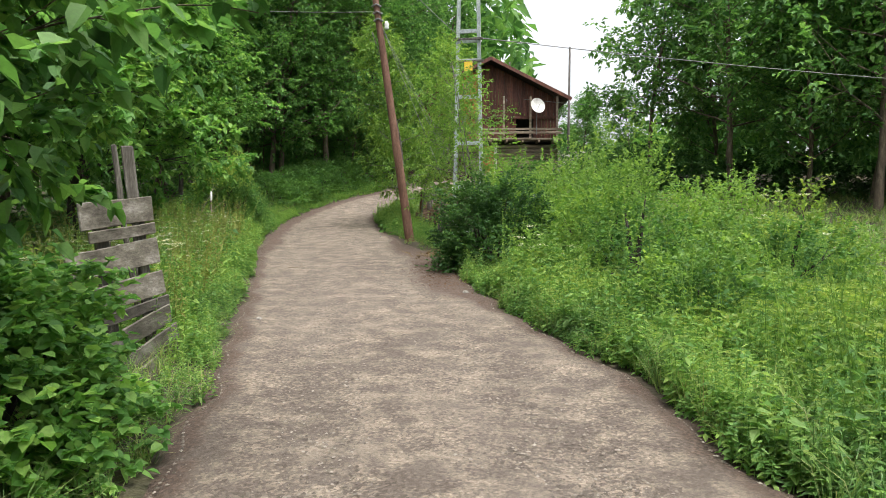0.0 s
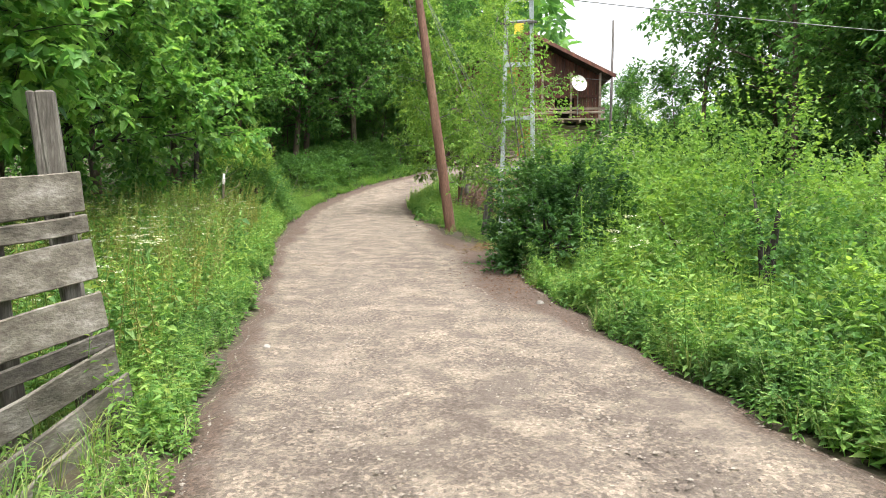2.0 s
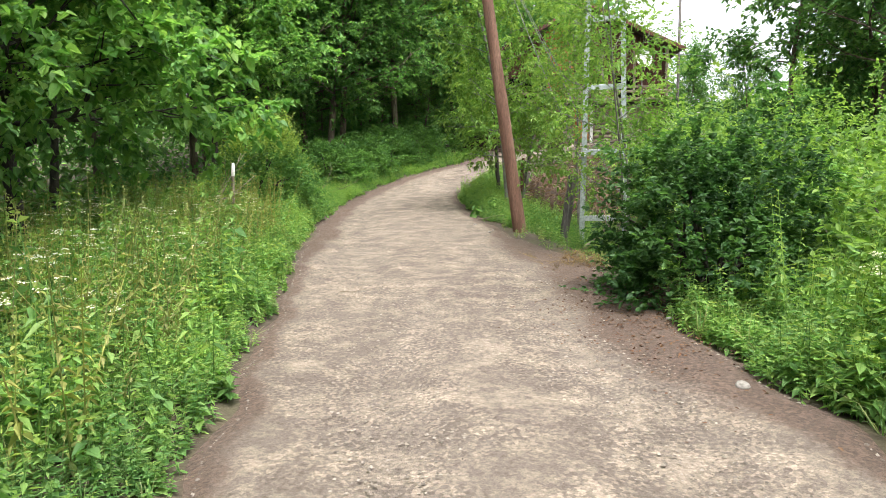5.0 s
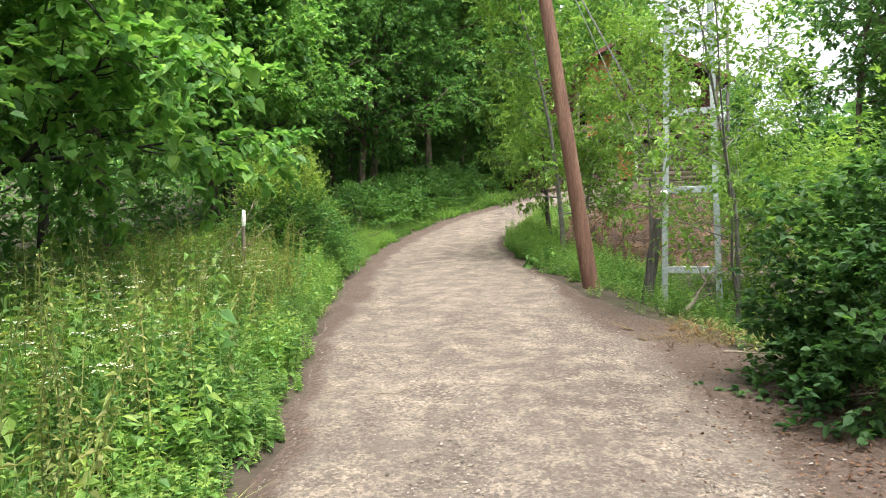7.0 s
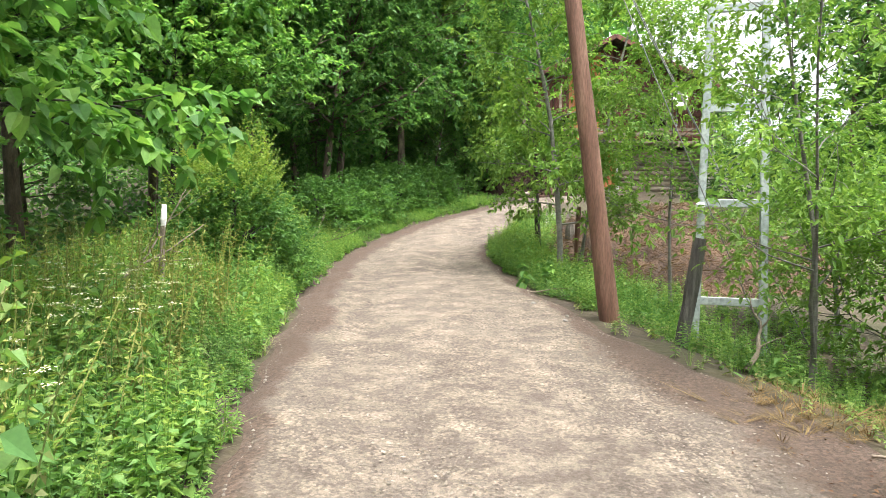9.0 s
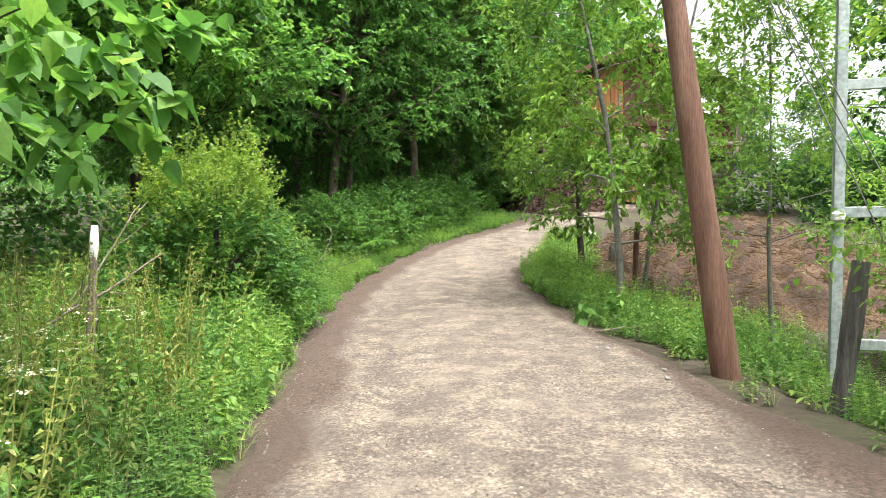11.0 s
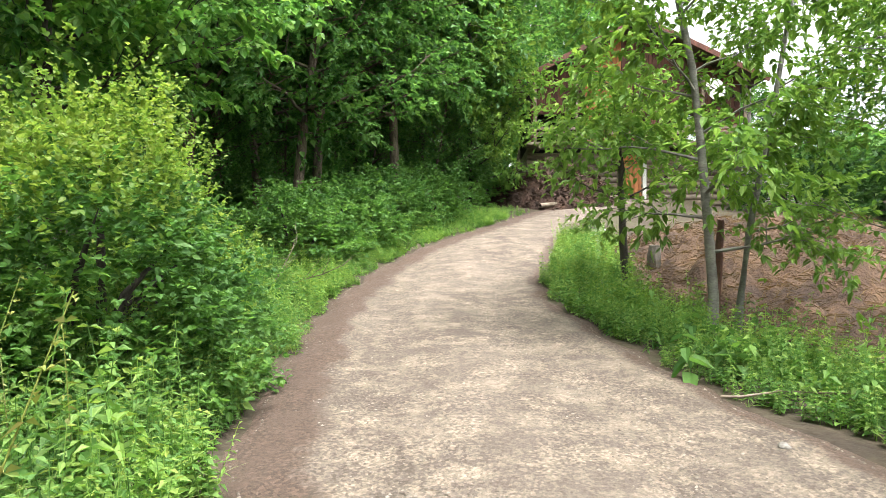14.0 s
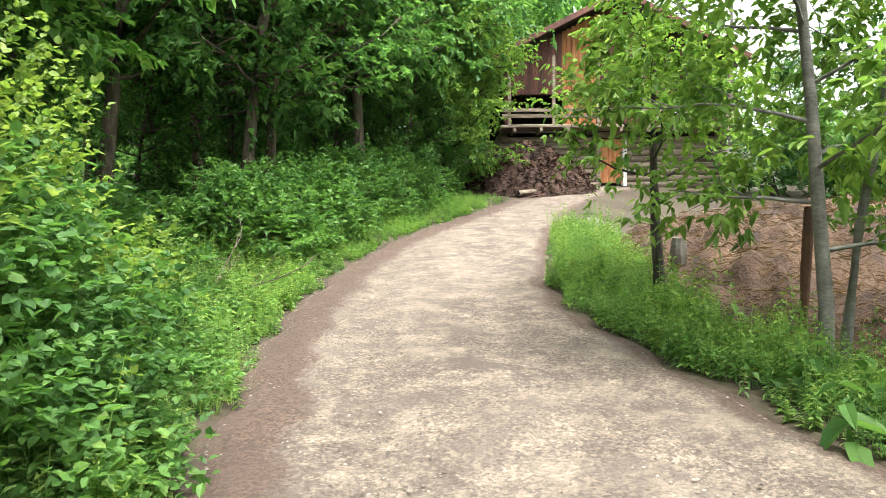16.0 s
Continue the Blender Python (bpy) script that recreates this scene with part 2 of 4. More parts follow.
def leaves(pos, way, size, wide=0.5, droop=0.25, fine=True):
    """Leaf blades at pos pointing along way: folded along the midrib, pointed, bent down at the tip."""
    n = len(pos)
    way = unit(way)
    side = np.cross(way, np.array([0, 0, 1.0]) + rng.normal(0, 0.35, (n, 3)))
    side = unit(side)
    up = np.cross(side, way)
    s = np.asarray(size).reshape(-1, 1) * np.ones((n, 1))
    w = s * wide * 0.5
    down = np.array([0, 0, -1.0])
    tip = pos + way * s + down * s * droop
    if fine:
        near, far = pos + way * s * 0.26 + down * s * droop * 0.08, pos + way * s * 0.62 + down * s * droop * 0.4
        lift, fold = up * w * 0.3, up * w * 0.22
        v = np.stack([pos, near - side * w * 0.92 + lift, far - side * w * 0.82 + fold, tip, far + side * w * 0.82 + fold, near + side * w * 0.92 + lift], 1).reshape(-1, 3)
        f = np.array([[0, 1, 2], [0, 2, 3], [0, 3, 4], [0, 4, 5]])
        k = 6
    else:
        mid = pos + way * s * 0.42 + down * s * droop * 0.2
        v = np.stack([pos, mid - side * w + up * w * 0.35, tip, mid + side * w + up * w * 0.35], 1).reshape(-1, 3)
        f = np.array([[0, 1, 2], [0, 2, 3]])
        k = 4
    return v, (f[None] + k * np.arange(n)[:, None, None]).reshape(-1, 3)


def sprigs(pos, way, length, count, size, wide=0.5, droop=0.25, fine=True, spread=0.9):
    """Leaves set along short twigs that start at pos and run along way."""
    n = len(pos)
    way = unit(way)
    a = rng.uniform(0.15, 1.0, (n, count, 1))
    L = np.asarray(length).reshape(-1, 1, 1) * np.ones((n, 1, 1))
    p = pos[:, None] + way[:, None] * a * L
    p[..., 2:] -= 0.18 * L * a * a
    d = way[:, None] * 0.7 + rng.normal(0, spread, (n, count, 3)) * np.array([1, 1, 0.55])
    s = size * rng.uniform(0.65, 1.25, (n * count, 1))
    return leaves(p.reshape(-1, 3), d.reshape(-1, 3), s, wide, droop, fine)


def tube(points, radii, sides=7):
    """A round tapered tube along a line of points, in quads, with a closed end."""
    pts = [Vector(p) for p in points]
    v, f = [], []
    for i, p in enumerate(pts):
        d = (pts[min(i + 1, len(pts) - 1)] - pts[max(i - 1, 0)]).normalized()
        a = d.orthogonal().normalized() if abs(d.z) > 0.99 else d.cross(Vector((0, 0, 1))).normalized()
        b = d.cross(a)
        for k in range(sides):
            t = 2 * math.pi * k / sides
            v.append(p + (a * math.cos(t) + b * math.sin(t)) * radii[i])
    for i in range(len(pts) - 1):
        for k in range(sides):
            j = (k + 1) % sides
            f.append((i * sides + k, i * sides + j, (i + 1) * sides + j, (i + 1) * sides + k))
    top = len(v)
    v.append(pts[-1])
    for k in range(sides):
        f.append(((len(pts) - 1) * sides + k, (len(pts) - 1) * sides + (k + 1) % sides, top, top))
    f = [q if q[2] != q[3] else q for q in f]
    tri = []
    for q in f:
        tri.append((q[0], q[1], q[2]))
        if q[2] != q[3]:
            tri.append((q[0], q[2], q[3]))
    return np.array([tuple(p) for p in v]), np.array(tri)


def part(name, bm, material, parent, label=""):
    """Links a bmesh as one mesh object under a thing or part."""
    me = bpy.data.meshes.new(name)
    bm.to_mesh(me)
    bm.free()
    me.materials.append(material)
    ob = new(name, me)
    ob.parent = parent
    return tagged(ob, label)


def mesh_part(name, v, f, material, parent, label="", smooth=True):
    ob = new(name, mesh_of(name, v, f, [material], smooth=smooth))
    ob.parent = parent
    return tagged(ob, label)


def empty(name, at, label, category, group="", rz=0.0):
    ob = new(name)
    ob.matrix_basis = pose(*at, 0, 0, rz)
    return tagged(ob, label, category, group)


def box(sx, sy, sz, m=None, bevel=0.006, wobble=0.0, cuts=0):
    """A bevelled block about the origin, slightly warped if asked."""
    bm = bmesh.new()
    bmesh.ops.create_cube(bm, size=1)
    bmesh.ops.scale(bm, vec=(sx, sy, sz), verts=bm.verts)
    if cuts:
        longest = max(range(3), key=lambda i: (sx, sy, sz)[i])
        edges = [e for e in bm.edges if abs((e.verts[0].co - e.verts[1].co)[longest]) > 1e-6]
        bmesh.ops.subdivide_edges(bm, edges=edges, cuts=cuts)
    if bevel:
        bmesh.ops.bevel(bm, geom=[e for e in bm.edges if e.calc_face_angle(0) > 0.5], offset=bevel, segments=1, affect="EDGES")
    if wobble:
        seed = random.uniform(0, 50)
        for v in bm.verts:
            v.co += Vector(noise.noise_vector(v.co * 2.3 + Vector((seed, 0, 0)))) * wobble
    if m:
        bm.transform(m)
    return bm


def smooth_step(a, b, x):
    t = np.clip((x - a) / (b - a), 0, 1)
    return t * t * (3 - 2 * t)


# ---- lie of the land ----
GROUND_Y = [-60, 0, 6, 10, 13.4, 18.4, 23, 26.5, 30, 36.5, 43.7, 50, 400]
GROUND_Z = [-0.6, 0, 0.05, 0.13, 0.3, 0.52, 0.74, 1.06, 1.5, 2.5, 3.45, 4.4, 7]
LEFT_Y = [-30, 3.3, 4.8, 7.2, 10, 12.2, 14.7, 18, 20.3, 23.5, 26, 28.3, 32, 35.5, 42.5, 46, 52]
LEFT_X = [-1.6, -1.5, -1.85, -2.32, -3.05, -3.5, -4.2, -4.95, -5.45, -5.93, -6.05, -5.95, -5.16, -3.6, -0.9, 1.2, 5.5]
RIGHT_Y = [-30, 3.4, 6.2, 7.5, 10.2, 12.2, 14, 16, 18, 19.9, 21.9, 23.5, 26, 27.5, 30.5, 32.3, 36.5, 43, 52]
RIGHT_X = [2.2, 1.76, 1.48, 1.14, 0.66, 0.28, 0.12, -0.25, -0.98, -1.47, -2.0, -2.25, -2.7, -2.78, -2.25, -1.87, -0.7, 2.2, 9.5]


def road_z(y):
    return (np.interp(y, GROUND_Y, GROUND_Z) + np.interp(y - 1.2, GROUND_Y, GROUND_Z) + np.interp(y + 1.2, GROUND_Y, GROUND_Z)) / 3


def left_edge(y):
    return np.interp(y, LEFT_Y, LEFT_X) + 0.07 * np.sin(y * 2.1) * np.sin(y * 0.7 + 1) + 0.04 * np.sin(y * 5.3)


def right_edge(y):
    return np.interp(y, RIGHT_Y, RIGHT_X) + 0.07 * np.sin(y * 1.7 + 2) * np.sin(y * 0.9) + 0.04 * np.sin(y * 4.7)


def land(x, y):
    """Height of the ground."""
    x, y = np.asarray(x, dtype=float), np.asarray(y, dtype=float)
    base = road_z(y)
    dl, dr = left_edge(y) - x, x - right_edge(y)
    left = 0.10 * smooth_step(0, 0.5, dl) * smooth_step(6.5, 9, y) + 0.03 * np.clip(dl - 1, 0, 60)
    drop = smooth_step(0.2, 2.2, dr)
    low = 0.4 * base - 0.4
    right_side = base * (1 - drop) + np.where(y > 22, base - 0.3, np.where(y > 16, low + (base - 0.3 - low) * (y - 16) / 6, low)) * drop
    out = np.where(dl > 0, base + left, np.where(dr > 0, right_side, base))
    inside = smooth_step(0.0, 0.35, np.minimum(-dl, -dr))
    out = out - 0.07 * inside * (y < 52)
    bumps = 0.05 * np.sin(x * 1.3 + 0.7 * y) * np.sin(y * 0.9 - 0.4 * x) * (1 - inside)
    return out + bumps * np.clip(np.maximum(dl, dr), 0, 1)


def at_ground(x, y, dz=0.0):
    return (x, y, float(land(x, y)) + dz)


def spaced(lo, hi, step, far):
    inner = np.arange(lo, hi, step)
    grow = step * 1.25 ** np.arange(1, 36)
    reach = np.cumsum(grow)
    reach = np.append(reach[reach < far], far)
    return np.concatenate([lo - reach[::-1], inner, inner[-1] + reach])


gx, gy = spaced(-14, 14, 0.3, 900), spaced(-6, 52, 0.3, 900)
GX, GY = np.meshgrid(gx, gy)
gv = np.stack([GX, GY, land(GX, GY)], -1).reshape(-1, 3)
ii = np.arange(len(gy) - 1)[:, None] * len(gx) + np.arange(len(gx) - 1)[None]
gf = np.stack([ii, ii + 1, ii + len(gx) + 1, ii + len(gx)], -1).reshape(-1, 4)
ground = tagged(new("ground", mesh_of("ground", gv, gf, [EARTH], smooth=True)), "dark leafy soil under weeds and grass", "ground", kind="structure")

ry = np.arange(-14, 50, 0.11)
ru = np.linspace(0, 1, 46)
RU, RY = np.meshgrid(ru, ry)
rl, rr = left_edge(RY) - 0.12, right_edge(RY) + 0.12
RX = rl + (rr - rl) * RU
edge_dist = np.minimum(RX - rl, rr - RX)
tracks = np.exp(-((RU - 0.27) / 0.1) ** 2) + np.exp(-((RU - 0.72) / 0.1) ** 2)
rough_z = np.array([noise.noise(Vector((x * 1.7, y * 1.7, 0))) * 0.018 + noise.noise(Vector((x * 6, y * 6, 3))) * 0.007 for x, y in zip(RX.ravel(), RY.ravel())]).reshape(RX.shape)
RZ = road_z(RY) + 0.03 - 0.03 * tracks * smooth_step(0.2, 0.6, edge_dist) + rough_z - 0.05 * (1 - smooth_step(0, 0.3, edge_dist))
rv = np.stack([RX, RY, RZ], -1).reshape(-1, 3)
ii = np.arange(len(ry) - 1)[:, None] * len(ru) + np.arange(len(ru) - 1)[None]
rf = np.stack([ii, ii + 1, ii + len(ru) + 1, ii + len(ru)], -1).reshape(-1, 4)
road_mesh = mesh_of("road", rv, rf, [ROAD], smooth=True)
soil_attr = road_mesh.attributes.new("soil", "FLOAT", "POINT")
right_bay = smooth_step(1.7, 0.3, rr - RX) * smooth_step(8.5, 11, RY) * smooth_step(20, 16, RY)
soil_attr.data.foreach_set("value", np.clip((0.52 * smooth_step(0.65, 0.12, edge_dist) + 0.42 * smooth_step(1.0, 0.55, RX - rl) * smooth_step(14, 19, RY)) + 0.62 * right_bay, 0, 1).astype(np.float32).ravel())
road = tagged(new("road", road_mesh), "tan earth and gravel track with worn patches", "road", kind="structure")


def road_surface(x, y):
    return road_z(y) + 0.02


def stones(name, label, x, y, z, size):
    """Loose pebbles: squashed, uneven lumps half sunk in the earth."""
    n = len(x)
    o = np.array([[1, 0, 0], [-1, 0, 0], [0, 1, 0], [0, -1, 0], [0, 0, 0.75]], dtype=float)
    f = np.array([[0, 2, 4], [2, 1, 4], [1, 3, 4], [3, 0, 4]])
    a = rng.uniform(0, 6.28, n)
    v = o[None] * rng.uniform(0.6, 1.3, (n, 5, 1)) * size[:, None, None] * np.array([1, 0.75, 0.7])
    c, s = np.cos(a)[:, None], np.sin(a)[:, None]
    v = np.stack([v[..., 0] * c - v[..., 1] * s, v[..., 0] * s + v[..., 1] * c, v[..., 2]], -1)
    v += np.stack([x, y, z], -1)[:, None]
    me = mesh_of(name, v.reshape(-1, 3), (f[None] + 5 * np.arange(n)[:, None, None]).reshape(-1, 3), [PEBBLE])
    return tagged(new(name, me), label, "gravel", kind="stuff")


n = 60000
py = 2 + 42 * rng.uniform(0, 1, n) ** 1.15
pu = np.clip(rng.normal(0.5, 0.24, n), 0.02, 0.98)
px = left_edge(py) + (right_edge(py) - left_edge(py)) * pu
stones("gravel", "loose grey and tan pebbles on the track", px, py, road_surface(px, py) - 0.002, np.minimum(rng.gamma(1.6, 0.0042, n), 0.014) + 0.0035)


# ---- trees and shrubs ----
def bent(start, way, length, steps, wander, lift=0.0):
    p, d, out = Vector(start), Vector(way).normalized(), [Vector(start)]
    for _ in range(steps):
        d = (d + Vector(rng.normal(0, wander, 3)) + Vector((0, 0, lift))).normalized()
        p = p + d * (length / steps)
        out.append(p.copy())
    return out


def tree(name, label, at, height, girth, crown_from, reach, limbs, twigs, leaf, leaf_size, bark, per=9, fine=False, wide=0.5, droop=0.3,
         lean=(0, 0), forks=1, lift=0.05, category="tree", sub=4, side_bias=(0, 0), sprig=0.55):
    """A tapered trunk with limbs and branches, and leaves on twigs along the branches."""
    thing = empty(name, at, label, category)
    wood, ends, ways = [], [], []
    for k in range(forks):
        off = Vector((lean[0] + (rng.normal(0, 0.12) if k else 0), lean[1] + (rng.normal(0, 0.12) if k else 0), 1))
        line = bent((0.12 * k, 0.1 * k, -0.15), off, height, 9, 0.045)
        radii = [girth * (1.25 if i == 0 else 1) * (1 - 0.085 * i) * (0.8 if k else 1) for i in range(len(line))]
        wood.append((line, radii))
        for j in range(limbs // forks):
            u = crown_from + (0.98 - crown_from) * (j + rng.uniform(0, 1)) / (limbs / forks)
            i = min(int(u * 9), 8)
            root = line[i].lerp(line[i + 1], u * 9 - i)
            a = j * 2.4 + rng.uniform(-0.5, 0.5) + k
            way = Vector((math.cos(a) + side_bias[0], math.sin(a) + side_bias[1], 0.25 + 0.7 * (u - crown_from)))
            far = reach * rng.uniform(0.7, 1.1) * (1.05 - 0.65 * max(0, u - 0.55) / 0.45)
            limb = bent(root, way, far, 5, 0.12, lift)
            r0 = girth * 0.42 * (1.15 - u)
            wood.append((limb, [max(0.006, r0 * (1 - 0.17 * q)) for q in range(6)]))
            for s in range(sub):
                w = 0.3 + 0.7 * (s + rng.uniform(0, 1)) / sub
                q = min(int(w * 5), 4)
                b0 = limb[q].lerp(limb[q + 1], w * 5 - q)
                bw = (limb[q + 1] - limb[q]).normalized() + Vector(rng.normal(0, 0.6, 3)) * 1.0
                branch = bent(b0, bw, far * rng.uniform(0.3, 0.5), 3, 0.15, 0.0)
                wood.append((branch, [max(0.004, r0 * 0.35 * (1 - 0.3 * z)) for z in range(4)]))
                for _ in range(twigs):
                    z = rng.uniform(0, 3)
                    zi = min(int(z), 2)
                    ends.append(branch[zi].lerp(branch[zi + 1], z - zi) + Vector(rng.normal(0, 0.12 * far / 2.5, 3)))
                    ways.append(Vector(rng.normal(0, 1, 3)) * 0.8 + bw.normalized() + Vector((0, 0, 0.1)))
    tv, tf, _ = joined([(*tube(l, r, 9 if i < forks else 3), 0) for i, (l, r) in enumerate(wood)])
    mesh_part("trunk", tv, tf, bark, thing)
    lv, lf = sprigs(np.array(ends), np.array(ways), sprig, per, leaf_size, wide, droop, fine)
    mesh_part("crown", lv, lf, leaf, thing, smooth=False)
    return thing


def shrub(name, label, at, radii, clumps, leaf, leaf_size, per=8, fine=True, wide=0.5, droop=0.2, tips=None, stems=7, sprig=0.3, bark=None,
          category="shrub", seed=0.0, hollow=0.55, blooms=0):
    """A many-stemmed shrub: bare stems in the middle, leafy twigs towards an uneven outline."""
    thing = empty(name, at, label, category)
    rx, ry_, rz = radii
    wood = []
    d = unit(rng.normal(0, 1, (clumps, 3)))
    d[:, 2] = np.abs(d[:, 2]) * 1.05 - 0.12
    lump = np.array([noise.noise(Vector(tuple(q * 1.9 + seed + at[0]))) + 0.5 * noise.noise(Vector(tuple(q * 4.3 + seed))) for q in d])
    r = (hollow + (1 - hollow) * rng.uniform(0, 1, clumps) ** 0.6) * (1 + 0.5 * lump)
    p = d * r[:, None] * np.array([rx, ry_, rz])
    p[:, 2] = np.maximum(p[:, 2] + 0.12 * rz, 0.03)
    way = d * np.array([1, 1, 0.8]) + rng.normal(0, 0.35, (clumps, 3)) + np.array([0, 0, 0.3])
    for i in range(stems):
        t = p[rng.integers(clumps)] * 0.9
        b = Vector((rng.normal(0, 0.12 * rx), rng.normal(0, 0.12 * ry_), -0.1))
        m = b.lerp(Vector(t), 0.5) + Vector((0, 0, 0.12 * rz))
        wood.append(tube([b, m, Vector(t)], [0.02 * rz + 0.006, 0.014 * rz + 0.004, 0.004], 5))
    tv, tf, _ = joined([(*w, 0) for w in wood])
    mesh_part("woody_base", tv, tf, bark or BARK_DARK, thing)
    top = np.zeros(clumps, bool)
    if tips is not None:
        top = (r * (0.4 + d[:, 2]) + rng.normal(0, 0.12, clumps)) > 0.86
    lv, lf = sprigs(p[~top], way[~top], sprig, per, leaf_size, wide, droop, fine)
    mesh_part("foliage", lv, lf, leaf, thing, smooth=False)
    if top.any():
        lv, lf = sprigs(p[top], way[top] + np.array([0, 0, 0.8]), sprig, per, leaf_size * 0.85, wide, droop * 0.5, fine)
        mesh_part("young_foliage", lv, lf, tips, thing, "yellow-green young shoot tips", smooth=False)
    if blooms:
        q = p[np.argsort(-(p[:, 2] + rng.normal(0, 0.3 * rz, clumps)))[:blooms]]
        n_ = 26
        a, rad = rng.uniform(0, 6.28, (blooms, n_)), 0.07 * np.sqrt(rng.uniform(0, 1, (blooms, n_)))
        c = q[:, None] + np.stack([rad * np.cos(a), rad * np.sin(a), 0.2 + rng.normal(0, 0.008, a.shape)], -1)
        bv, bf = leaves(c.reshape(-1, 3), rng.normal(0, 1, (blooms * n_, 3)) * np.array([1, 1, 0.2]), 0.022, 0.9, 0.0, False)
        tagged(mesh_part("blossom", bv, bf, PETAL, thing, "flat creamy flower heads", smooth=False), kind="stuff")
    return thing


# broad-leaved trees standing along the verge of the track
BROAD = "leafy broadleaf tree with large drooping leaves"
for (x, y, h, g, cf, rc, bias, words) in ((-7.8, 14.3, 6.4, 0.12, 0.25, 3.0, (0.3, 0.0), BROAD), (-10.2, 11.3, 6.0, 0.1, 0.3, 2.7, (0, 0), BROAD),
                                          (-9.7, 24.6, 8.0, 0.1, 0.34, 2.7, (0.2, 0), "slender broadleaf tree with drooping leaves"), (-10.6, 18.8, 7.0, 0.1, 0.34, 2.5, (0.2, 0), "broadleaf tree at the edge of the wood"),
                                          (-6.5, 8.6, 5.4, 0.08, 0.42, 1.9, (0, 0), "small broadleaf tree behind the fence")):
    tree("broadleaf_tree", words, at_ground(x, y), h, g, cf, rc, 40, 12, LEAF_BROAD, 0.125, BARK_DARK, per=13, fine=True, wide=0.85, droop=0.4, sub=6, side_bias=bias, sprig=0.5)
# the darker wood leaf stands in for the shade on this overhanging crown
tree("overhanging_tree", "young tree with large hanging leaves over the track", at_ground(-2.75, 2.6), 3.6, 0.05, 0.56, 1.8, 28, 9, LEAF_WOOD, 0.105, BARK,
     per=9, fine=True, wide=0.95, droop=0.5, sub=6, side_bias=(0.45, 0.25), lift=-0.02, sprig=0.35)
# young trees beside the dung heap
tree("fork_trunked_tree", "small dark-trunked tree with drooping pale leaves", at_ground(-1.5, 26.5), 3.5, 0.085, 0.5, 1.35, 13, 7, LEAF_LIGHT, 0.11, BARK_DARK,
     per=9, fine=True, wide=0.62, droop=0.5, sub=5, lift=0.09)
tree("grey_trunked_tree", "young tree with smooth grey trunk and hanging leaves", at_ground(-1.25, 23.35), 7.4, 0.062, 0.17, 1.25, 24, 6, LEAF_LIGHT, 0.1, BARK_GREY,
     per=11, fine=True, wide=0.62, droop=0.5, sub=6, lift=-0.03, lean=(0.02, 0))
tree("grey_trunked_tree", "young tree with smooth grey trunk leaning outward", at_ground(-0.87, 23.75), 7.2, 0.048, 0.22, 1.2, 16, 6, LEAF_LIGHT, 0.1, BARK_GREY,
     per=11, fine=True, wide=0.62, droop=0.5, sub=6, lift=-0.03, lean=(0.06, 0.02))
for (x, y, h, cf, rc, words, fk) in ((0.85, 17.5, 5.4, 0.2, 1.2, "thin sapling with light green leaves beside the mast", 2), (0.5, 21.8, 5.2, 0.3, 1.2, "thin sapling with light green leaves beside the track", 1),
                                     (2.5, 20.4, 2.3, 0.2, 1.4, "thin sapling with light green leaves above the bank", 2), (2.2, 17.6, 2.2, 0.2, 1.3, "thin sapling with light green leaves in the hollow", 2)):
    tree("sapling", words, at_ground(x, y), h, 0.035, cf, rc, 26, 7, LEAF_LIGHT, 0.075, BARK_GREY, per=10, fine=True, wide=0.55, droop=0.35, sub=5, forks=fk)

tree("broadleaf_tree", "light green tree reaching over the barn roof", at_ground(-4.0, 40.4), 9.5, 0.12, 0.1, 2.4, 36, 10, LEAF_LIGHT, 0.15, BARK_DARK, per=11, wide=0.7, droop=0.4, sub=5,
     side_bias=(0.45, -0.1), sprig=0.6)

# the wood: fine-leaved trees along the track, coarser ones farther off, repeated with other turns and sizes
WOODS = "trees of the wood"
WOOD_WORDS = "tall woodland tree with dark bark and dense leaves"
near_makers, far_makers = [], []
for h, g, cf, rc in ((15, 0.17, 0.22, 3.9), (13, 0.14, 0.17, 3.6)):
    near_makers.append(tree("wood_tree", WOOD_WORDS, (0, 0, 0), h, g, cf, rc, 36, 10, LEAF_WOOD, 0.17, BARK, per=11, wide=0.8, droop=0.3, sub=5, sprig=0.8))
for h, g, cf, rc in ((15, 0.17, 0.24, 4.2), (13, 0.14, 0.16, 3.8), (16, 0.15, 0.26, 3.8)):
    far_makers.append(tree("wood_tree", WOOD_WORDS, (0, 0, 0), h, g, cf, rc, 34, 9, LEAF_WOOD, 0.32, BARK, per=5, wide=0.7, droop=0.35, sub=5, sprig=1.0))
for src in near_makers + far_makers:
    src["group"] = WOODS
NEAR_PLACES = [(-8.4, 32.2), (-8.65, 35.3), (-6.35, 36.4), (-9.6, 33.2), (-10.6, 30.6), (-11.8, 27.5), (-12.2, 23), (-6.0, 40.5), (-10.5, 37.5), (-12.5, 34), (-13, 19.5), (-12.5, 15), (-4.9, 43.2), (-8.4, 41)]
FAR_PLACES = [(-15.5, 17), (-15.5, 13), (-14, 10), (-11.5, 7), (-13, 3),
              (-12, 43), (-5.2, 47), (-9, 50), (-3.5, 52), (-14, 50),
              (-12, -3),
              (12.5, 40), (15.5, 36), (18.5, 33.5), (22, 34), (26, 32), (17, 41), (22, 40), (29, 38), (32, 30), (20, 47), (36, 36), (31, 24), (24, 36), (20, 30.5), (28, 27),
              (-7.5, 46.5), (-5.5, 50.5), (-10.5, 47.5), (-1.5, 56), (-13, 47), (-6, -12), (9, -14), (0, -20)]
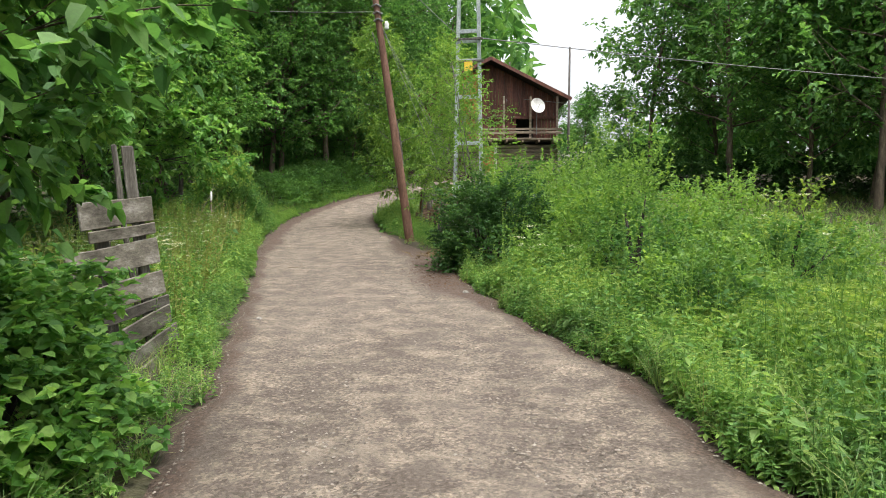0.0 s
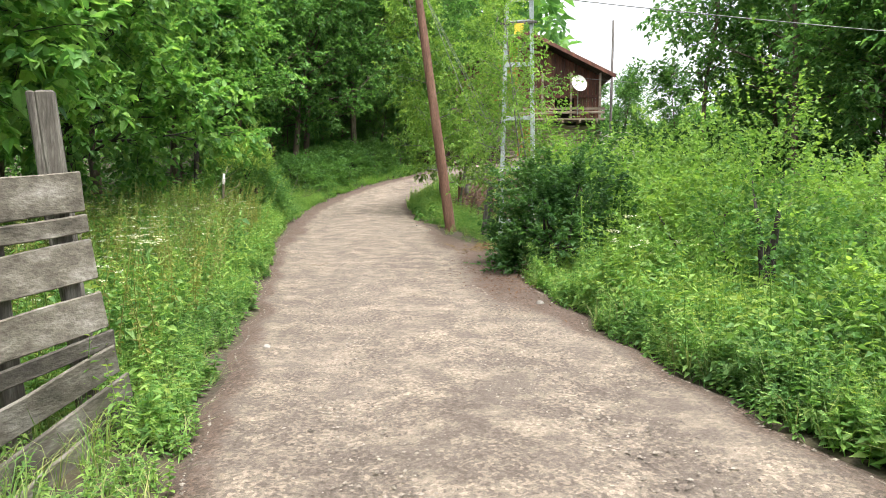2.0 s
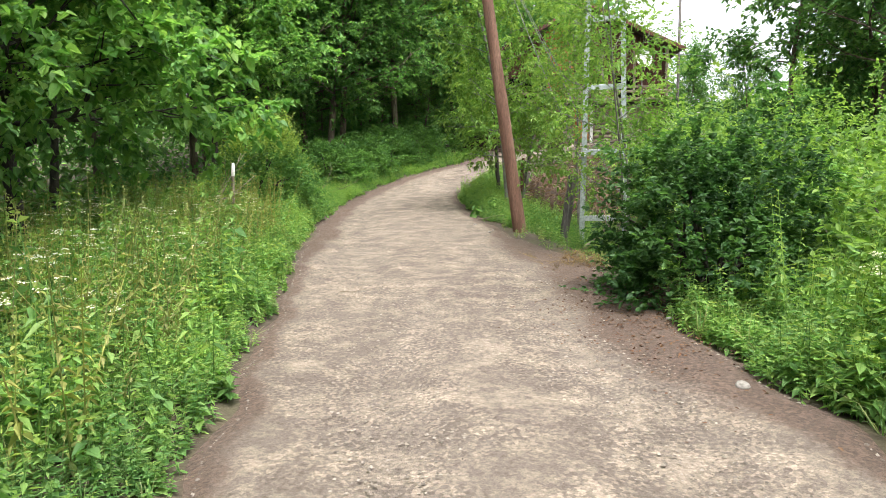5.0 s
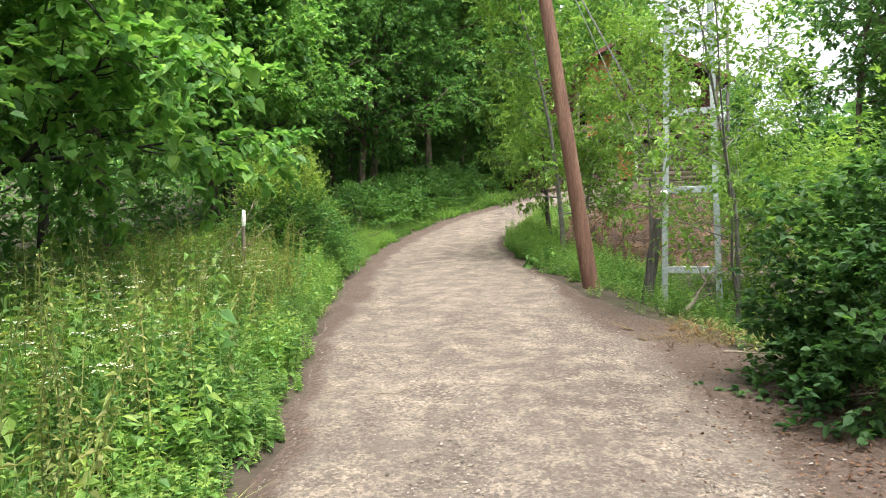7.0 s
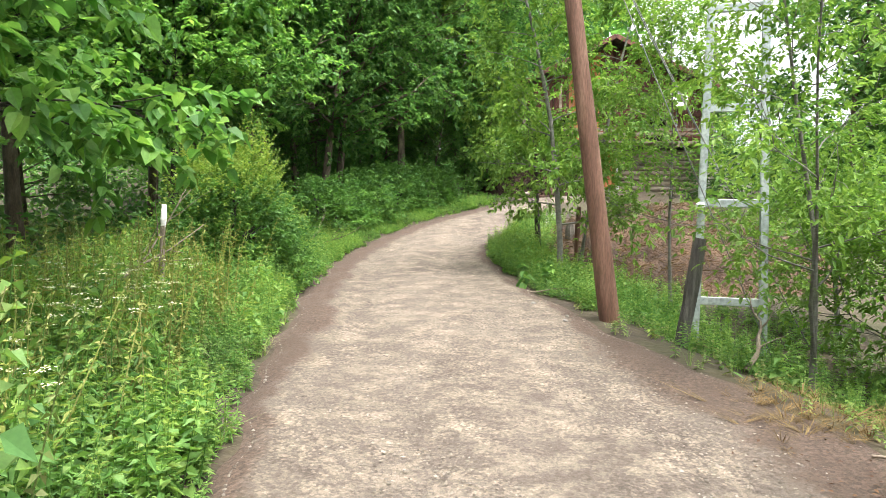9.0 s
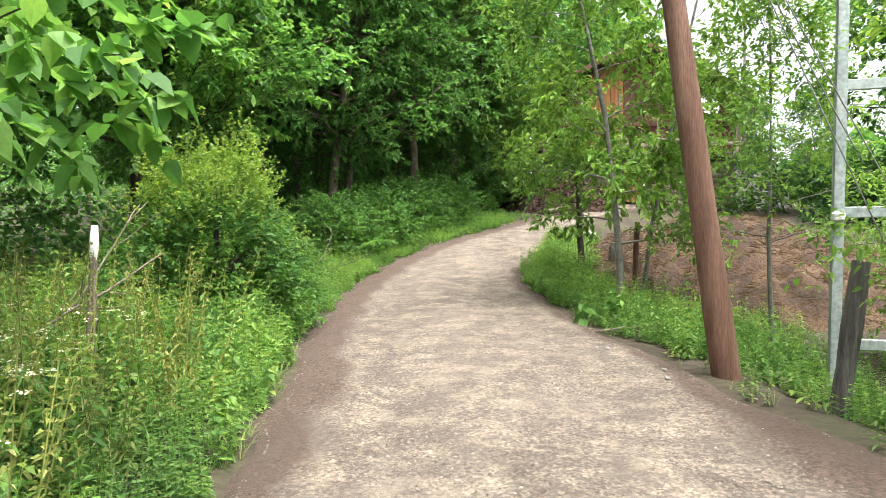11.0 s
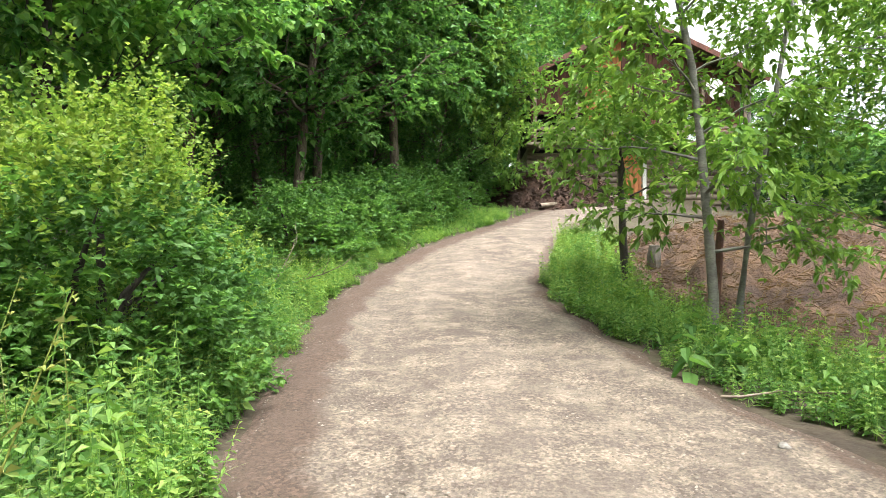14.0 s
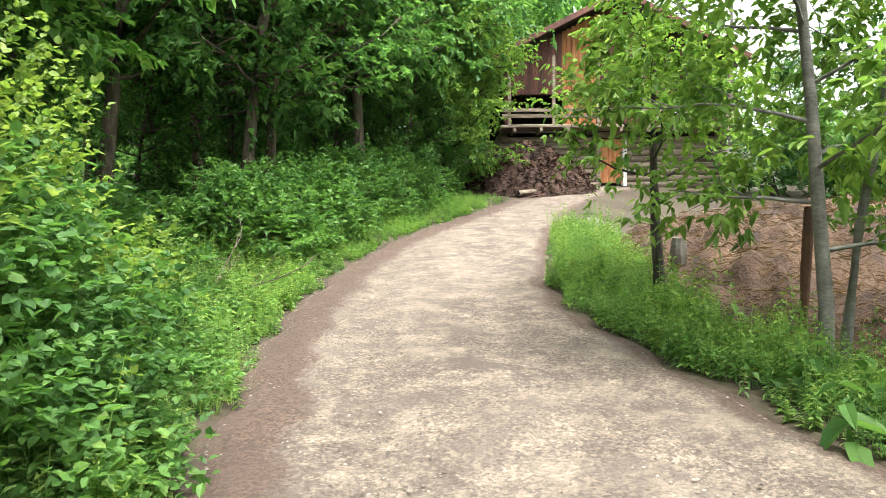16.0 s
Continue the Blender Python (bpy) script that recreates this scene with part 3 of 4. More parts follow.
# low trees that fill the gaps between the trunks
LOW_PLACES = [(-12.5, 30, 0.42), (-13.5, 25, 0.45), (-11, 34.5, 0.4), (-9.6, 39, 0.42), (-7.2, 43.5, 0.42), (-12.8, 40.5, 0.5), (-4.6, 40.2, 0.36), (-3.9, 41.6, 0.34), (-14, 21, 0.45), (-7.4, 37.8, 0.4), (-5.4, 38.4, 0.36), (-9.6, 35.6, 0.36), (-10.8, 32.4, 0.4), (-11.2, 28.6, 0.4)]
for makers, spots in ((near_makers, [(x, y, 0) for x, y in NEAR_PLACES] + LOW_PLACES), (far_makers, [(x, y, 0) for x, y in FAR_PLACES])):
    for k, (x, y, s) in enumerate(spots):
        s = s or float(rng.uniform(0.85, 1.1))
        src = makers[k % len(makers)]
        c = src if k < len(makers) else copy_thing(src, pose(*at_ground(x, y)))
        c.matrix_basis = pose(*at_ground(x, y), 0, 0, float(rng.uniform(0, 360)))
        c.scale = (s, s, s)

for (x, y, s) in ((11.5, 55, 0.5), (15, 53, 0.5), (9.5, 60, 0.5), (19, 51, 0.55), (13, 61, 0.55)):
    c = copy_thing(far_makers[1], pose(*at_ground(x, y), 0, 0, 31 * x))
    c.scale = (s, s, s)

# shrubs
shrub("dark_shrub", "dense dark green shrub beside the track", at_ground(0.95, 13.2), (1.1, 1.05, 1.75), 2300, LEAF_DARK, 0.07, per=9, wide=0.7, sprig=0.26, stems=14)
shrub("yellow_shrub", "bushy shrub with yellow-green shoot tips", at_ground(-6.8, 20.9), (1.1, 1.45, 2.2), 4200, LEAF_BUSH, 0.058, per=9, wide=0.75, tips=LEAF_YOUNG, stems=12, seed=3.1)
shrub("yellow_shrub", "bushy shrub with yellow-green shoot tips", at_ground(-7.05, 22.9), (0.85, 1.1, 1.0), 1700, LEAF_BUSH, 0.058, per=9, wide=0.75, tips=LEAF_YOUNG, stems=9, seed=8.4)
shrub("climbing_shrub", "thick leafy shrub spilling over the fence", at_ground(-2.5, 3.55), (0.75, 1.2, 1.25), 1300, LEAF_BROAD, 0.075, per=8, wide=0.9, droop=0.3, stems=10, sprig=0.2, seed=5.5)
shrub("climbing_shrub", "thick leafy shrub behind the fence", at_ground(-3.9, 4.2), (1.1, 1.6, 1.45), 900, LEAF_BUSH, 0.085, per=8, wide=0.85, droop=0.3, stems=10, sprig=0.22, seed=1.5)
for i, (x, y, rx, rz) in enumerate(((-7.0, 31.3, 1.25, 1.35), (-6.3, 33.6, 1.3, 1.5), (-5.3, 36.0, 1.2, 1.5), (-7.5, 29.2, 1.15, 1.3), (-8.8, 26.2, 1.3, 1.2), (-9.6, 33, 1.8, 1.5), (-8.3, 37, 1.8, 1.7),
                                    (-4.6, 39.6, 1.2, 1.9), (-3.6, 42.3, 1.3, 2.6), (-6.5, 39.5, 1.7, 2.2))):
    shrub("wood_shrub", "dense green shrub at the foot of the wood", at_ground(x, y), (rx, 1.3, rz), 1000, LEAF_BUSH, 0.1, per=8, fine=False, wide=0.8, sprig=0.32, seed=i * 1.7, stems=6)
for i, (x, y, rx, ry2, rz) in enumerate(((2.9, 12.3, 1.0, 1.1, 2.5), (2.9, 10.2, 0.8, 1.0, 2.7), (4.6, 11.2, 1.1, 1.2, 2.0), (6.4, 14.8, 1.5, 1.5, 2.1), (4.4, 15.6, 1.3, 1.4, 2.6), (2.9, 14.8, 1.0, 1.1, 2.5),
                                         (7.4, 13.0, 1.3, 1.3, 1.2), (3.0, 7.5, 0.9, 1.1, 1.3), (8.5, 16.5, 1.8, 1.6, 1.5), (2.1, 15.6, 1.1, 1.0, 2.9), (3.4, 17.2, 1.2, 1.1, 2.9))):
    shrub("elder_shrub", "overgrown light green shrub with pale shoot tips", at_ground(x, y), (rx, ry2, rz), (900, 1200, 1300)[i % 3], (LEAF_LIGHT, LEAF_BUSH, LEAF_WEED)[i % 3], (0.1, 0.075, 0.085)[i % 3], per=9, wide=0.55, tips=LEAF_LIGHT, sprig=0.45, seed=20 + i * 2.3, stems=9, hollow=0.35)
shrub("flowering_elder", "low shrub with flat creamy flower heads", at_ground(1.75, 10.2), (0.7, 0.9, 1.1), 600, LEAF_WEED, 0.09, per=8, wide=0.45, tips=LEAF_LIGHT, sprig=0.3, seed=41, stems=8, blooms=20)
shrub("flowering_elder", "open elder bush with yellowish flower heads", at_ground(5.6, 10.6), (0.95, 0.95, 2.0), 620, LEAF_BUSH, 0.10, per=8, wide=0.45, tips=LEAF_YOUNG, sprig=0.3, seed=47, stems=9, blooms=14, hollow=0.3)
shrub("flowering_elder", "low elder bush in the meadow", at_ground(5.6, 6.4), (0.9, 0.9, 0.95), 420, LEAF_WEED, 0.09, per=8, wide=0.45, tips=LEAF_LIGHT, sprig=0.3, seed=52, stems=7)
for i, (x, y) in enumerate(((11, 39), (14, 38), (17, 37), (20.5, 36.5), (24, 35), (28, 33), (32, 29), (35, 25), (12.5, 42), (9.5, 44.5))):
    shrub("wood_shrub", "dark shrub at the far side of the meadow", at_ground(x, y), (2.2, 1.6, 2.2), 600, LEAF_DARK, 0.24, per=5, fine=False, wide=0.6, sprig=0.6, seed=70 + i, stems=6)


# ---- weeds, grass and flowers ----
def nettle(levels, leaf_len, wide, big=False):
    """One upright weed, a metre tall: a stem with crossed pairs of leaves, shorter at the top."""
    pieces = []
    st, sf = tube([(0, 0, -0.05), (0.0, 0.03, 0.98)], [0.007, 0.003], 3)
    pieces.append((st, sf, 0))
    for i in range(levels):
        u = (i + 0.7) / levels
        a = i * 1.57 + rng.uniform(-0.3, 0.3)
        p, d = [], []
        for s in (0, math.pi):
            p.append((0.01, 0.01, 0.08 + 0.9 * u))
            d.append((math.cos(a + s), math.sin(a + s), rng.uniform(-0.6, 0.75) + 0.5 * u))
        ln = leaf_len * (1.15 - 0.6 * u) * rng.uniform(0.8, 1.2)
        v, f = leaves(np.array(p), np.array(d), ln, wide, rng.uniform(0.25, 0.7), big)
        pieces.append((v, f, 1 if u > 0.88 else 0))
    return joined(pieces)


def tuft(blades, height):
    pieces = []
    for _ in range(blades):
        a, h = rng.uniform(0, 6.28), height * rng.uniform(0.5, 1.1)
        d = np.array([math.cos(a), math.sin(a), 0])
        sd = np.array([-d[1], d[0], 0]) * 0.0045
        b = d * rng.uniform(0, 0.05)
        bend = rng.uniform(0.15, 0.6) * h
        q = [b, b + d * bend * 0.3 + [0, 0, h * 0.6], b + d * bend + [0, 0, h * rng.uniform(0.75, 1.0)]]
        v = np.array([q[0] - sd, q[0] + sd, q[1] - sd * 0.8, q[1] + sd * 0.8, q[2]])
        pieces.append((v, [(0, 1, 3), (0, 3, 2), (2, 3, 4)], 0))
    return joined(pieces)


def umbel():
    """A flowering stem with a flat head of tiny white flowers and feathery leaves."""
    pieces = [(*tube([(0, 0, -0.05), (0.02, 0, 0.5), (0.03, 0.02, 0.96)], [0.006, 0.005, 0.003], 3), 0)]
    for k in range(4):
        c = np.array([rng.normal(0, 0.07), rng.normal(0, 0.07), 0.95 + rng.normal(0, 0.04)])
        q = c + np.stack([rng.normal(0, 0.022, 14), rng.normal(0, 0.022, 14), rng.normal(0, 0.004, 14)], -1)
        pieces.append((*leaves(q, rng.normal(0, 1, (14, 3)) * [1, 1, 0.2], 0.016, 0.9, 0, False), 1))
    n_ = 16
    z = rng.uniform(0.1, 0.75, n_)
    pieces.append((*leaves(np.stack([z * 0, z * 0, z], -1), rng.normal(0, 1, (n_, 3)) * [1, 1, 0.5], 0.16, 0.28, 0.3, False), 0))
    return joined(pieces)


def strew(name, label, category, templates, mats, x, y, scale, tall=None, sink=0.0, z=None, tilt=0.12):
    """Plants a template at each place, turned, tilted and scaled: one object of countless plants."""
    pick = rng.integers(0, len(templates), len(x))
    z = land(x, y) - sink if z is None else z
    tall = scale if tall is None else tall
    pieces = []
    for k, (v, f, ix) in enumerate(templates):
        m = pick == k
        n_ = int(m.sum())
        if not n_:
            continue
        a = rng.uniform(0, 6.28, n_)
        c, s = np.cos(a)[:, None], np.sin(a)[:, None]
        w = np.stack([v[None, :, 0] * c - v[None, :, 1] * s, v[None, :, 0] * s + v[None, :, 1] * c, np.repeat(v[None, :, 2], n_, 0)], -1)
        w *= np.stack([scale[m], scale[m], tall[m]], -1)[:, None]
        sl = rng.normal(0, tilt, (n_, 1, 2))
        w[..., :2] += w[..., 2:] * sl
        w += np.stack([x[m], y[m], z[m]], -1)[:, None]
        pieces.append((w.reshape(-1, 3), (f[None] + len(v) * np.arange(n_)[:, None, None]).reshape(-1, 3), np.tile(ix, n_)))
    v, f, ix = joined(pieces)
    return tagged(new(name, mesh_of(name, v, f, mats, ix)), label, category, kind="stuff")


NETTLES = [nettle(14, 0.12, 0.36), nettle(13, 0.13, 0.42), nettle(16, 0.11, 0.26), nettle(13, 0.12, 0.5), nettle(11, 0.17, 0.4), nettle(15, 0.14, 0.2), nettle(9, 0.19, 0.6), nettle(10, 0.17, 0.7)]
LOW = [nettle(9, 0.20, 0.5, True), nettle(9, 0.19, 0.7, True), nettle(8, 0.24, 0.36, True)]
TUFTS = [tuft(10, 1.0), tuft(13, 0.9), tuft(8, 1.1)]
UMBELS = [umbel(), umbel(), umbel()]


def verge(n_, side, y0, y1, near, far, power=1.3):
    y = rng.uniform(y0, y1, n_)
    ragged = np.array([max(0.0, noise.noise(Vector((q * 1.1, 4.0 if side == "left" else 9.0, far)))) for q in y])
    d = near + 0.4 * ragged + (far - near) * rng.uniform(0, 1, n_) ** power
    return (left_edge(y) - d if side == "left" else right_edge(y) + d), y, d


def patchy(x, y, seed, scale=0.6):
    return np.array([noise.noise(Vector((a * scale, b * scale, seed))) for a, b in zip(x, y)])


# left verge
x, y, d = verge(9500, "left", 6.0, 38, 0.06, 3.2)
h = np.clip(0.26 + 0.36 * smooth_step(0.1, 1.2, d) + 0.45 * patchy(x, y, 1) + rng.gamma(1.2, 0.1, len(x)) - 0.08, 0.12, 1.25) * (1 - 0.5 * smooth_step(22, 30, y))
strew("left_weeds", "tall nettles and weeds along the verge", "weeds", NETTLES, [LEAF_WEED, LEAF_YOUNG], x, y, 0.4 + 0.38 * h, h)
x, y, d = verge(3600, "left", 2.2, 40, -0.02, 1.3, 1.0)
h = rng.uniform(0.1, 0.24, len(x))
strew("left_ground_cover", "low leafy weeds at the edge of the track", "weeds", LOW, [LEAF_WEED, LEAF_WEED], x, y, 0.17 + h * 0.35, h)
x, y, d = verge(2600, "left", 2.0, 24, 0.05, 4.0, 1.2)
strew("left_grass", "tufts of long green grass", "grass", TUFTS, [GRASS], x, y, rng.uniform(0.4, 0.8, len(x)), np.minimum(rng.uniform(0.15, 0.6, len(x)), 0.15 + 0.4 * d))
x, y, d = verge(200, "left", 6, 17, 0.6, 3.4, 1.0)
strew("white_flowers", "white flowering umbels among the weeds", "flowers", UMBELS, [LEAF_WEED, PETAL], x, y, np.full(len(x), 1.0), rng.uniform(0.6, 0.95, len(x)))
# right verge
x, y, d = verge(8500, "right", 2.0, 12.2, 0.06, 4.6, 1.1)
h = np.clip(0.3 + 0.6 * smooth_step(0.0, 1.6, d) + 0.4 * patchy(x, y, 5) + rng.gamma(1.2, 0.09, len(x)) - 0.06, 0.14, 0.95)
strew("right_weeds", "lush tall weeds along the verge", "weeds", NETTLES, [LEAF_WEED, LEAF_YOUNG], x, y, 0.42 + 0.4 * h, h)
x, y, d = verge(2600, "right", 1.5, 12.6, -0.04, 1.2, 1.0)
h = rng.uniform(0.12, 0.28, len(x))
strew("right_ground_cover", "low leafy weeds at the edge of the track", "weeds", LOW, [LEAF_WEED, LEAF_WEED], x, y, 0.22 + h * 0.4, h)
x, y, d = verge(2600, "right", 19.8, 33, 0.05, 1.5, 1.2)
h = np.clip(0.16 + 0.2 * smooth_step(0.0, 0.8, d) + 0.4 * patchy(x, y, 9, 0.9) + 0.25 * patchy(x, y, 3, 3.0) + rng.gamma(1.1, 0.09, len(x)), 0.08, 0.9)
strew("bank_weeds", "leafy weeds on the bank under the young trees", "weeds", NETTLES, [LEAF_WEED, LEAF_YOUNG], x, y, 0.3 + 0.4 * h, h)
x, y, d = verge(1300, "right", 14.2, 24, 0.6, 3.6, 1.0)
h = rng.uniform(0.15, 0.45, len(x))
strew("hollow_weeds", "weeds and grass in the hollow by the tower", "weeds", NETTLES, [LEAF_WEED, LEAF_LIGHT], x, y, 0.4 + 0.4 * h, h)
x, y, d = verge(1500, "right", 1.5, 12.5, 0.05, 4.0, 1.2)
strew("right_grass", "tufts of long green grass", "grass", TUFTS, [GRASS], x, y, rng.uniform(0.5, 0.9, len(x)), rng.uniform(0.2, 0.55, len(x)))
SPIKES = [nettle(18, 0.07, 0.5), nettle(16, 0.09, 0.4), nettle(20, 0.06, 0.6)]
x, y, d = verge(520, "left", 6.5, 19, 0.4, 2.8, 1.0)
strew("seed_spikes", "tall yellowish seeding stalks above the weeds", "weeds", SPIKES, [SEED, SEED], x, y, np.full(len(x), 0.8), rng.uniform(0.75, 1.3, len(x)), tilt=0.2)
x, y, d = verge(420, "right", 3, 12, 0.6, 4.5, 1.0)
strew("meadow_spikes", "tall pale stalks above the weeds", "weeds", SPIKES, [LEAF_LIGHT, LEAF_YOUNG], x, y, np.full(len(x), 0.8), rng.uniform(0.9, 1.6, len(x)), tilt=0.2)
x, y, d = verge(300, "right", 13.0, 26, 0.05, 0.9, 1.0)
strew("edge_tufts", "short grass tufts on bare soil at the edge", "grass", TUFTS + LOW, [GRASS, LEAF_WEED], x, y, rng.uniform(0.2, 0.4, len(x)), rng.uniform(0.08, 0.25, len(x)))
BURDOCK = [nettle(4, 0.62, 0.62, True), nettle(5, 0.55, 0.7, True)]
x, y = rng.normal(-1.55, 0.22, 9), rng.uniform(21.6, 23.0, 9)
strew("burdock", "broad-leaved burdock plants at the edge of the track", "weeds", BURDOCK, [LEAF_BUSH, LEAF_BUSH], x, y, rng.uniform(0.28, 0.4, 9), rng.uniform(0.35, 0.5, 9))
x, y = rng.uniform(-9, 12, 2600), rng.uniform(-9, 4, 2600)
keep = (x < left_edge(y) - 0.3) | (x > right_edge(y) + 0.3)
x, y = x[keep], y[keep]
strew("rough_grass", "rough grass beside the start of the track", "grass", TUFTS, [GRASS], x, y, rng.uniform(1.0, 1.8, len(x)), rng.uniform(0.25, 0.5, len(x)))
# meadow
x, y = rng.uniform(6, 34, 4500), rng.uniform(2, 36, 4500)
strew("meadow_grass", "long fresh green meadow grass", "grass", TUFTS, [GRASS], x, y, rng.uniform(1.2, 2.6, len(x)), rng.uniform(0.3, 0.7, len(x)))
x, y = rng.uniform(-15, -5.5, 3000), rng.uniform(4, 30, 3000)
keep = x < left_edge(y) - 1.5
x, y = x[keep], y[keep]
strew("clearing_grass", "pale grass in the shade beneath the trees", "grass", TUFTS, [GRASS], x, y, rng.uniform(1.0, 2.0, len(x)), rng.uniform(0.3, 0.6, len(x)))

# distant woods closing the view
n = 85000
a = rng.uniform(0, 2 * math.pi, n)
r = rng.uniform(52, 75, n)
gap = smooth_step(0.02, 0.09, a - math.radians(58)) * smooth_step(0.02, 0.09, math.radians(84) - a)
top = (16 + 5 * np.sin(a * 9) + 3 * np.sin(a * 23)) * (1 - 0.62 * gap)
x, y = r * np.cos(a), 14 + r * np.sin(a)
z = land(x, y) + top * rng.uniform(0, 1, n) ** 1.2
lv, lf = leaves(np.stack([x, y, z], -1), rng.normal(0, 1, (n, 3)) + [0, 0, -0.3], rng.uniform(0.8, 1.9, n), 0.7, 0.3, False)
tagged(new("far_woods", mesh_of("far_woods", lv, lf, [LEAF_WOOD])), "dense distant woods round the meadow", "woods", kind="stuff")
n = 34000
x, y = rng.uniform(-26, -8.5, n), rng.uniform(-6, 56, n)
keep = rng.uniform(0, 1, n) < smooth_step(-8.0, -11.5, x)
x, y = x[keep], y[keep]
z = land(x, y) + (1.0 + 1.6 * smooth_step(-11, -17, x)) * rng.uniform(0, 1, len(x)) ** 1.2
lv, lf = leaves(np.stack([x, y, z], -1), rng.normal(0, 1, (len(x), 3)) * [1, 1, 0.5], rng.uniform(0.14, 0.32, len(x)), 0.6, 0.3, False)
tagged(new("undergrowth", mesh_of("undergrowth", lv, lf, [LEAF_WOOD])), "shaded green undergrowth beneath the trees", "undergrowth", kind="stuff")


# ---- pole, tower and wires ----
def utility_pole():
    base = Vector((-0.93, 19.14, float(land(-0.93, 19.14)) - 0.2))
    thing = empty("utility_pole", base, "leaning brown wooden utility pole with cable clamps", "utility pole")
    line = [Vector((-0.139 * h, -0.006 * h, h)) for h in np.linspace(0, 9.2, 14)]
    v, f = tube(line, [0.135 - 0.0045 * i + 0.004 * math.sin(i * 2.1) for i in range(14)], 14)
    mesh_part("shaft", v, f, POLEWOOD, thing)
    for z in (6.45, 6.65, 6.85):
        c = Vector((-0.139 * z, -0.006 * z, z))
        ring = [c + Vector((0.125 * math.cos(t), 0.125 * math.sin(t), 0.03 * math.sin(3 * t))) for t in np.linspace(0, 6.28, 13)]
        v, f = tube(ring, [0.022] * 13, 6)
        mesh_part("cable_coil", v, f, CABLE, thing, "grey cable coil round the pole")
    c = Vector((-0.139 * 6.2, 0, 6.2))
    prof = [(0, 0.05), (0.04, 0.075), (0.08, 0.05), (0.12, 0.075), (0.17, 0.055), (0.22, 0.03)]
    v, f = tube([c + Vector((0.2, -0.1, z)) for z, _ in prof], [r for _, r in prof], 12)
    mesh_part("insulator", v, f, CERAMIC, thing, "white porcelain insulator")
    return base


def wire(name, label, a, b, sag, r=0.012, mat=CABLE):
    a, b = Vector(a), Vector(b)
    pts = [a.lerp(b, u) - Vector((0, 0, sag * 4 * u * (1 - u))) for u in np.linspace(0, 1, 15)]
    v, f = tube(pts, [r] * 15, 5)
    o = new(name, mesh_of(name, v, f, [mat], smooth=True))
    return tagged(o, label, "cable")


pole_base = utility_pole()


def pole_at(h):
    return pole_base + Vector((-0.139 * h, -0.006 * h, h))


def lattice_tower():
    zb = float(land(0.75, 19.8)) - 0.3
    thing = empty("ladder_tower", (0.75, 19.75, zb), "pale grey steel ladder mast with a yellow sign", "mast", rz=-12)
    top = 9.3
    half = lambda z: 0.44 - 0.02 * z
    for s in (-1, 1):
        bm = bmesh.new()
        for (sx, sy, ox, oy) in ((0.012, 0.12, 0.045 * s, 0), (0.09, 0.012, 0, 0.054), (0.09, 0.012, 0, -0.054)):
            ring = []
            for z in (0, top):
                x = s * half(z)
                for dx, dy in ((-1, -1), (1, -1), (1, 1), (-1, 1)):
                    ring.append(bm.verts.new((x + ox + dx * sx / 2, oy + dy * sy / 2, z)))
            for q in ((0, 1, 5, 4), (1, 2, 6, 5), (2, 3, 7, 6), (3, 0, 4, 7), (3, 2, 1, 0), (4, 5, 6, 7)):
                bm.faces.new([ring[i] for i in q])
        part("channel_leg", bm, ZINC, thing)
    for z in (1.0, 2.35, 3.65, 5.0, 6.05, 6.62, 6.9, 7.95, 8.9):
        part("rung", box(2 * half(z) - 0.02, 0.05, 0.11, pose(0, 0, z), 0.006), ZINC, thing)
    for z in (6.66, 6.02):
        part("cross_arm", box(2 * half(z) + 0.28, 0.05, 0.06, pose(0, -0.09, z), 0.006), POSTWOOD, thing, "dark iron cross arm")
    sign = part("warning_sign", box(0.24, 0.012, 0.27, pose(0.02, -0.14, 5.86), 0.003), YELLOW, thing, "yellow enamel warning plate")
    part("insulator_cap", box(0.12, 0.12, 0.1, pose(-0.42, -0.12, 2.3), 0.02), CERAMIC, thing, "white insulator box")
    return thing


lattice_tower()
tower = Vector((0.75, 19.75, 0))
for k, (h, end, sag) in enumerate(((6.6, (0.9, 18.6, 0.2), 0.05), (6.4, (1.6, 19.0, 0.1), 0.05), (6.5, (0.5, 19.6, 2.6), 0.1))):
    wire("guy_wire", "thin grey guy wire from pole to ground", pole_at(h), end, sag, 0.007)
wire("overhead_cable", "grey overhead cable between pole and mast", pole_at(8.6), (0.4, 19.7, 6.6), 0.1)
wire("overhead_cable", "grey overhead cable crossing the track", pole_at(6.7), (-14, 20.5, 8.4), 0.3)
wire("overhead_cable", "thin overhead cable over the meadow", (0.9, 19.7, 6.5), (40, 26, 5.6), 0.5, 0.014)
wire("overhead_cable", "thin overhead cable over the meadow", (5.5, 46, 9.0), (38, 30, 4.6), 0.4, 0.016)


def rough_post(name, label, at, height, size, mat, lean=(0, 0), sides=8):
    thing = empty(name, at, label, "post")
    pts = [Vector((lean[0] * h, lean[1] * h, h)) for h in np.linspace(-0.3, height, 7)]
    v, f = tube(pts, [size * (1 + 0.12 * math.sin(i * 1.9 + at[0])) for i in range(7)], sides)
    v += rng.normal(0, size * 0.07, v.shape)
    mesh_part("post_shaft", v, f, mat, thing, smooth=False)
    return thing


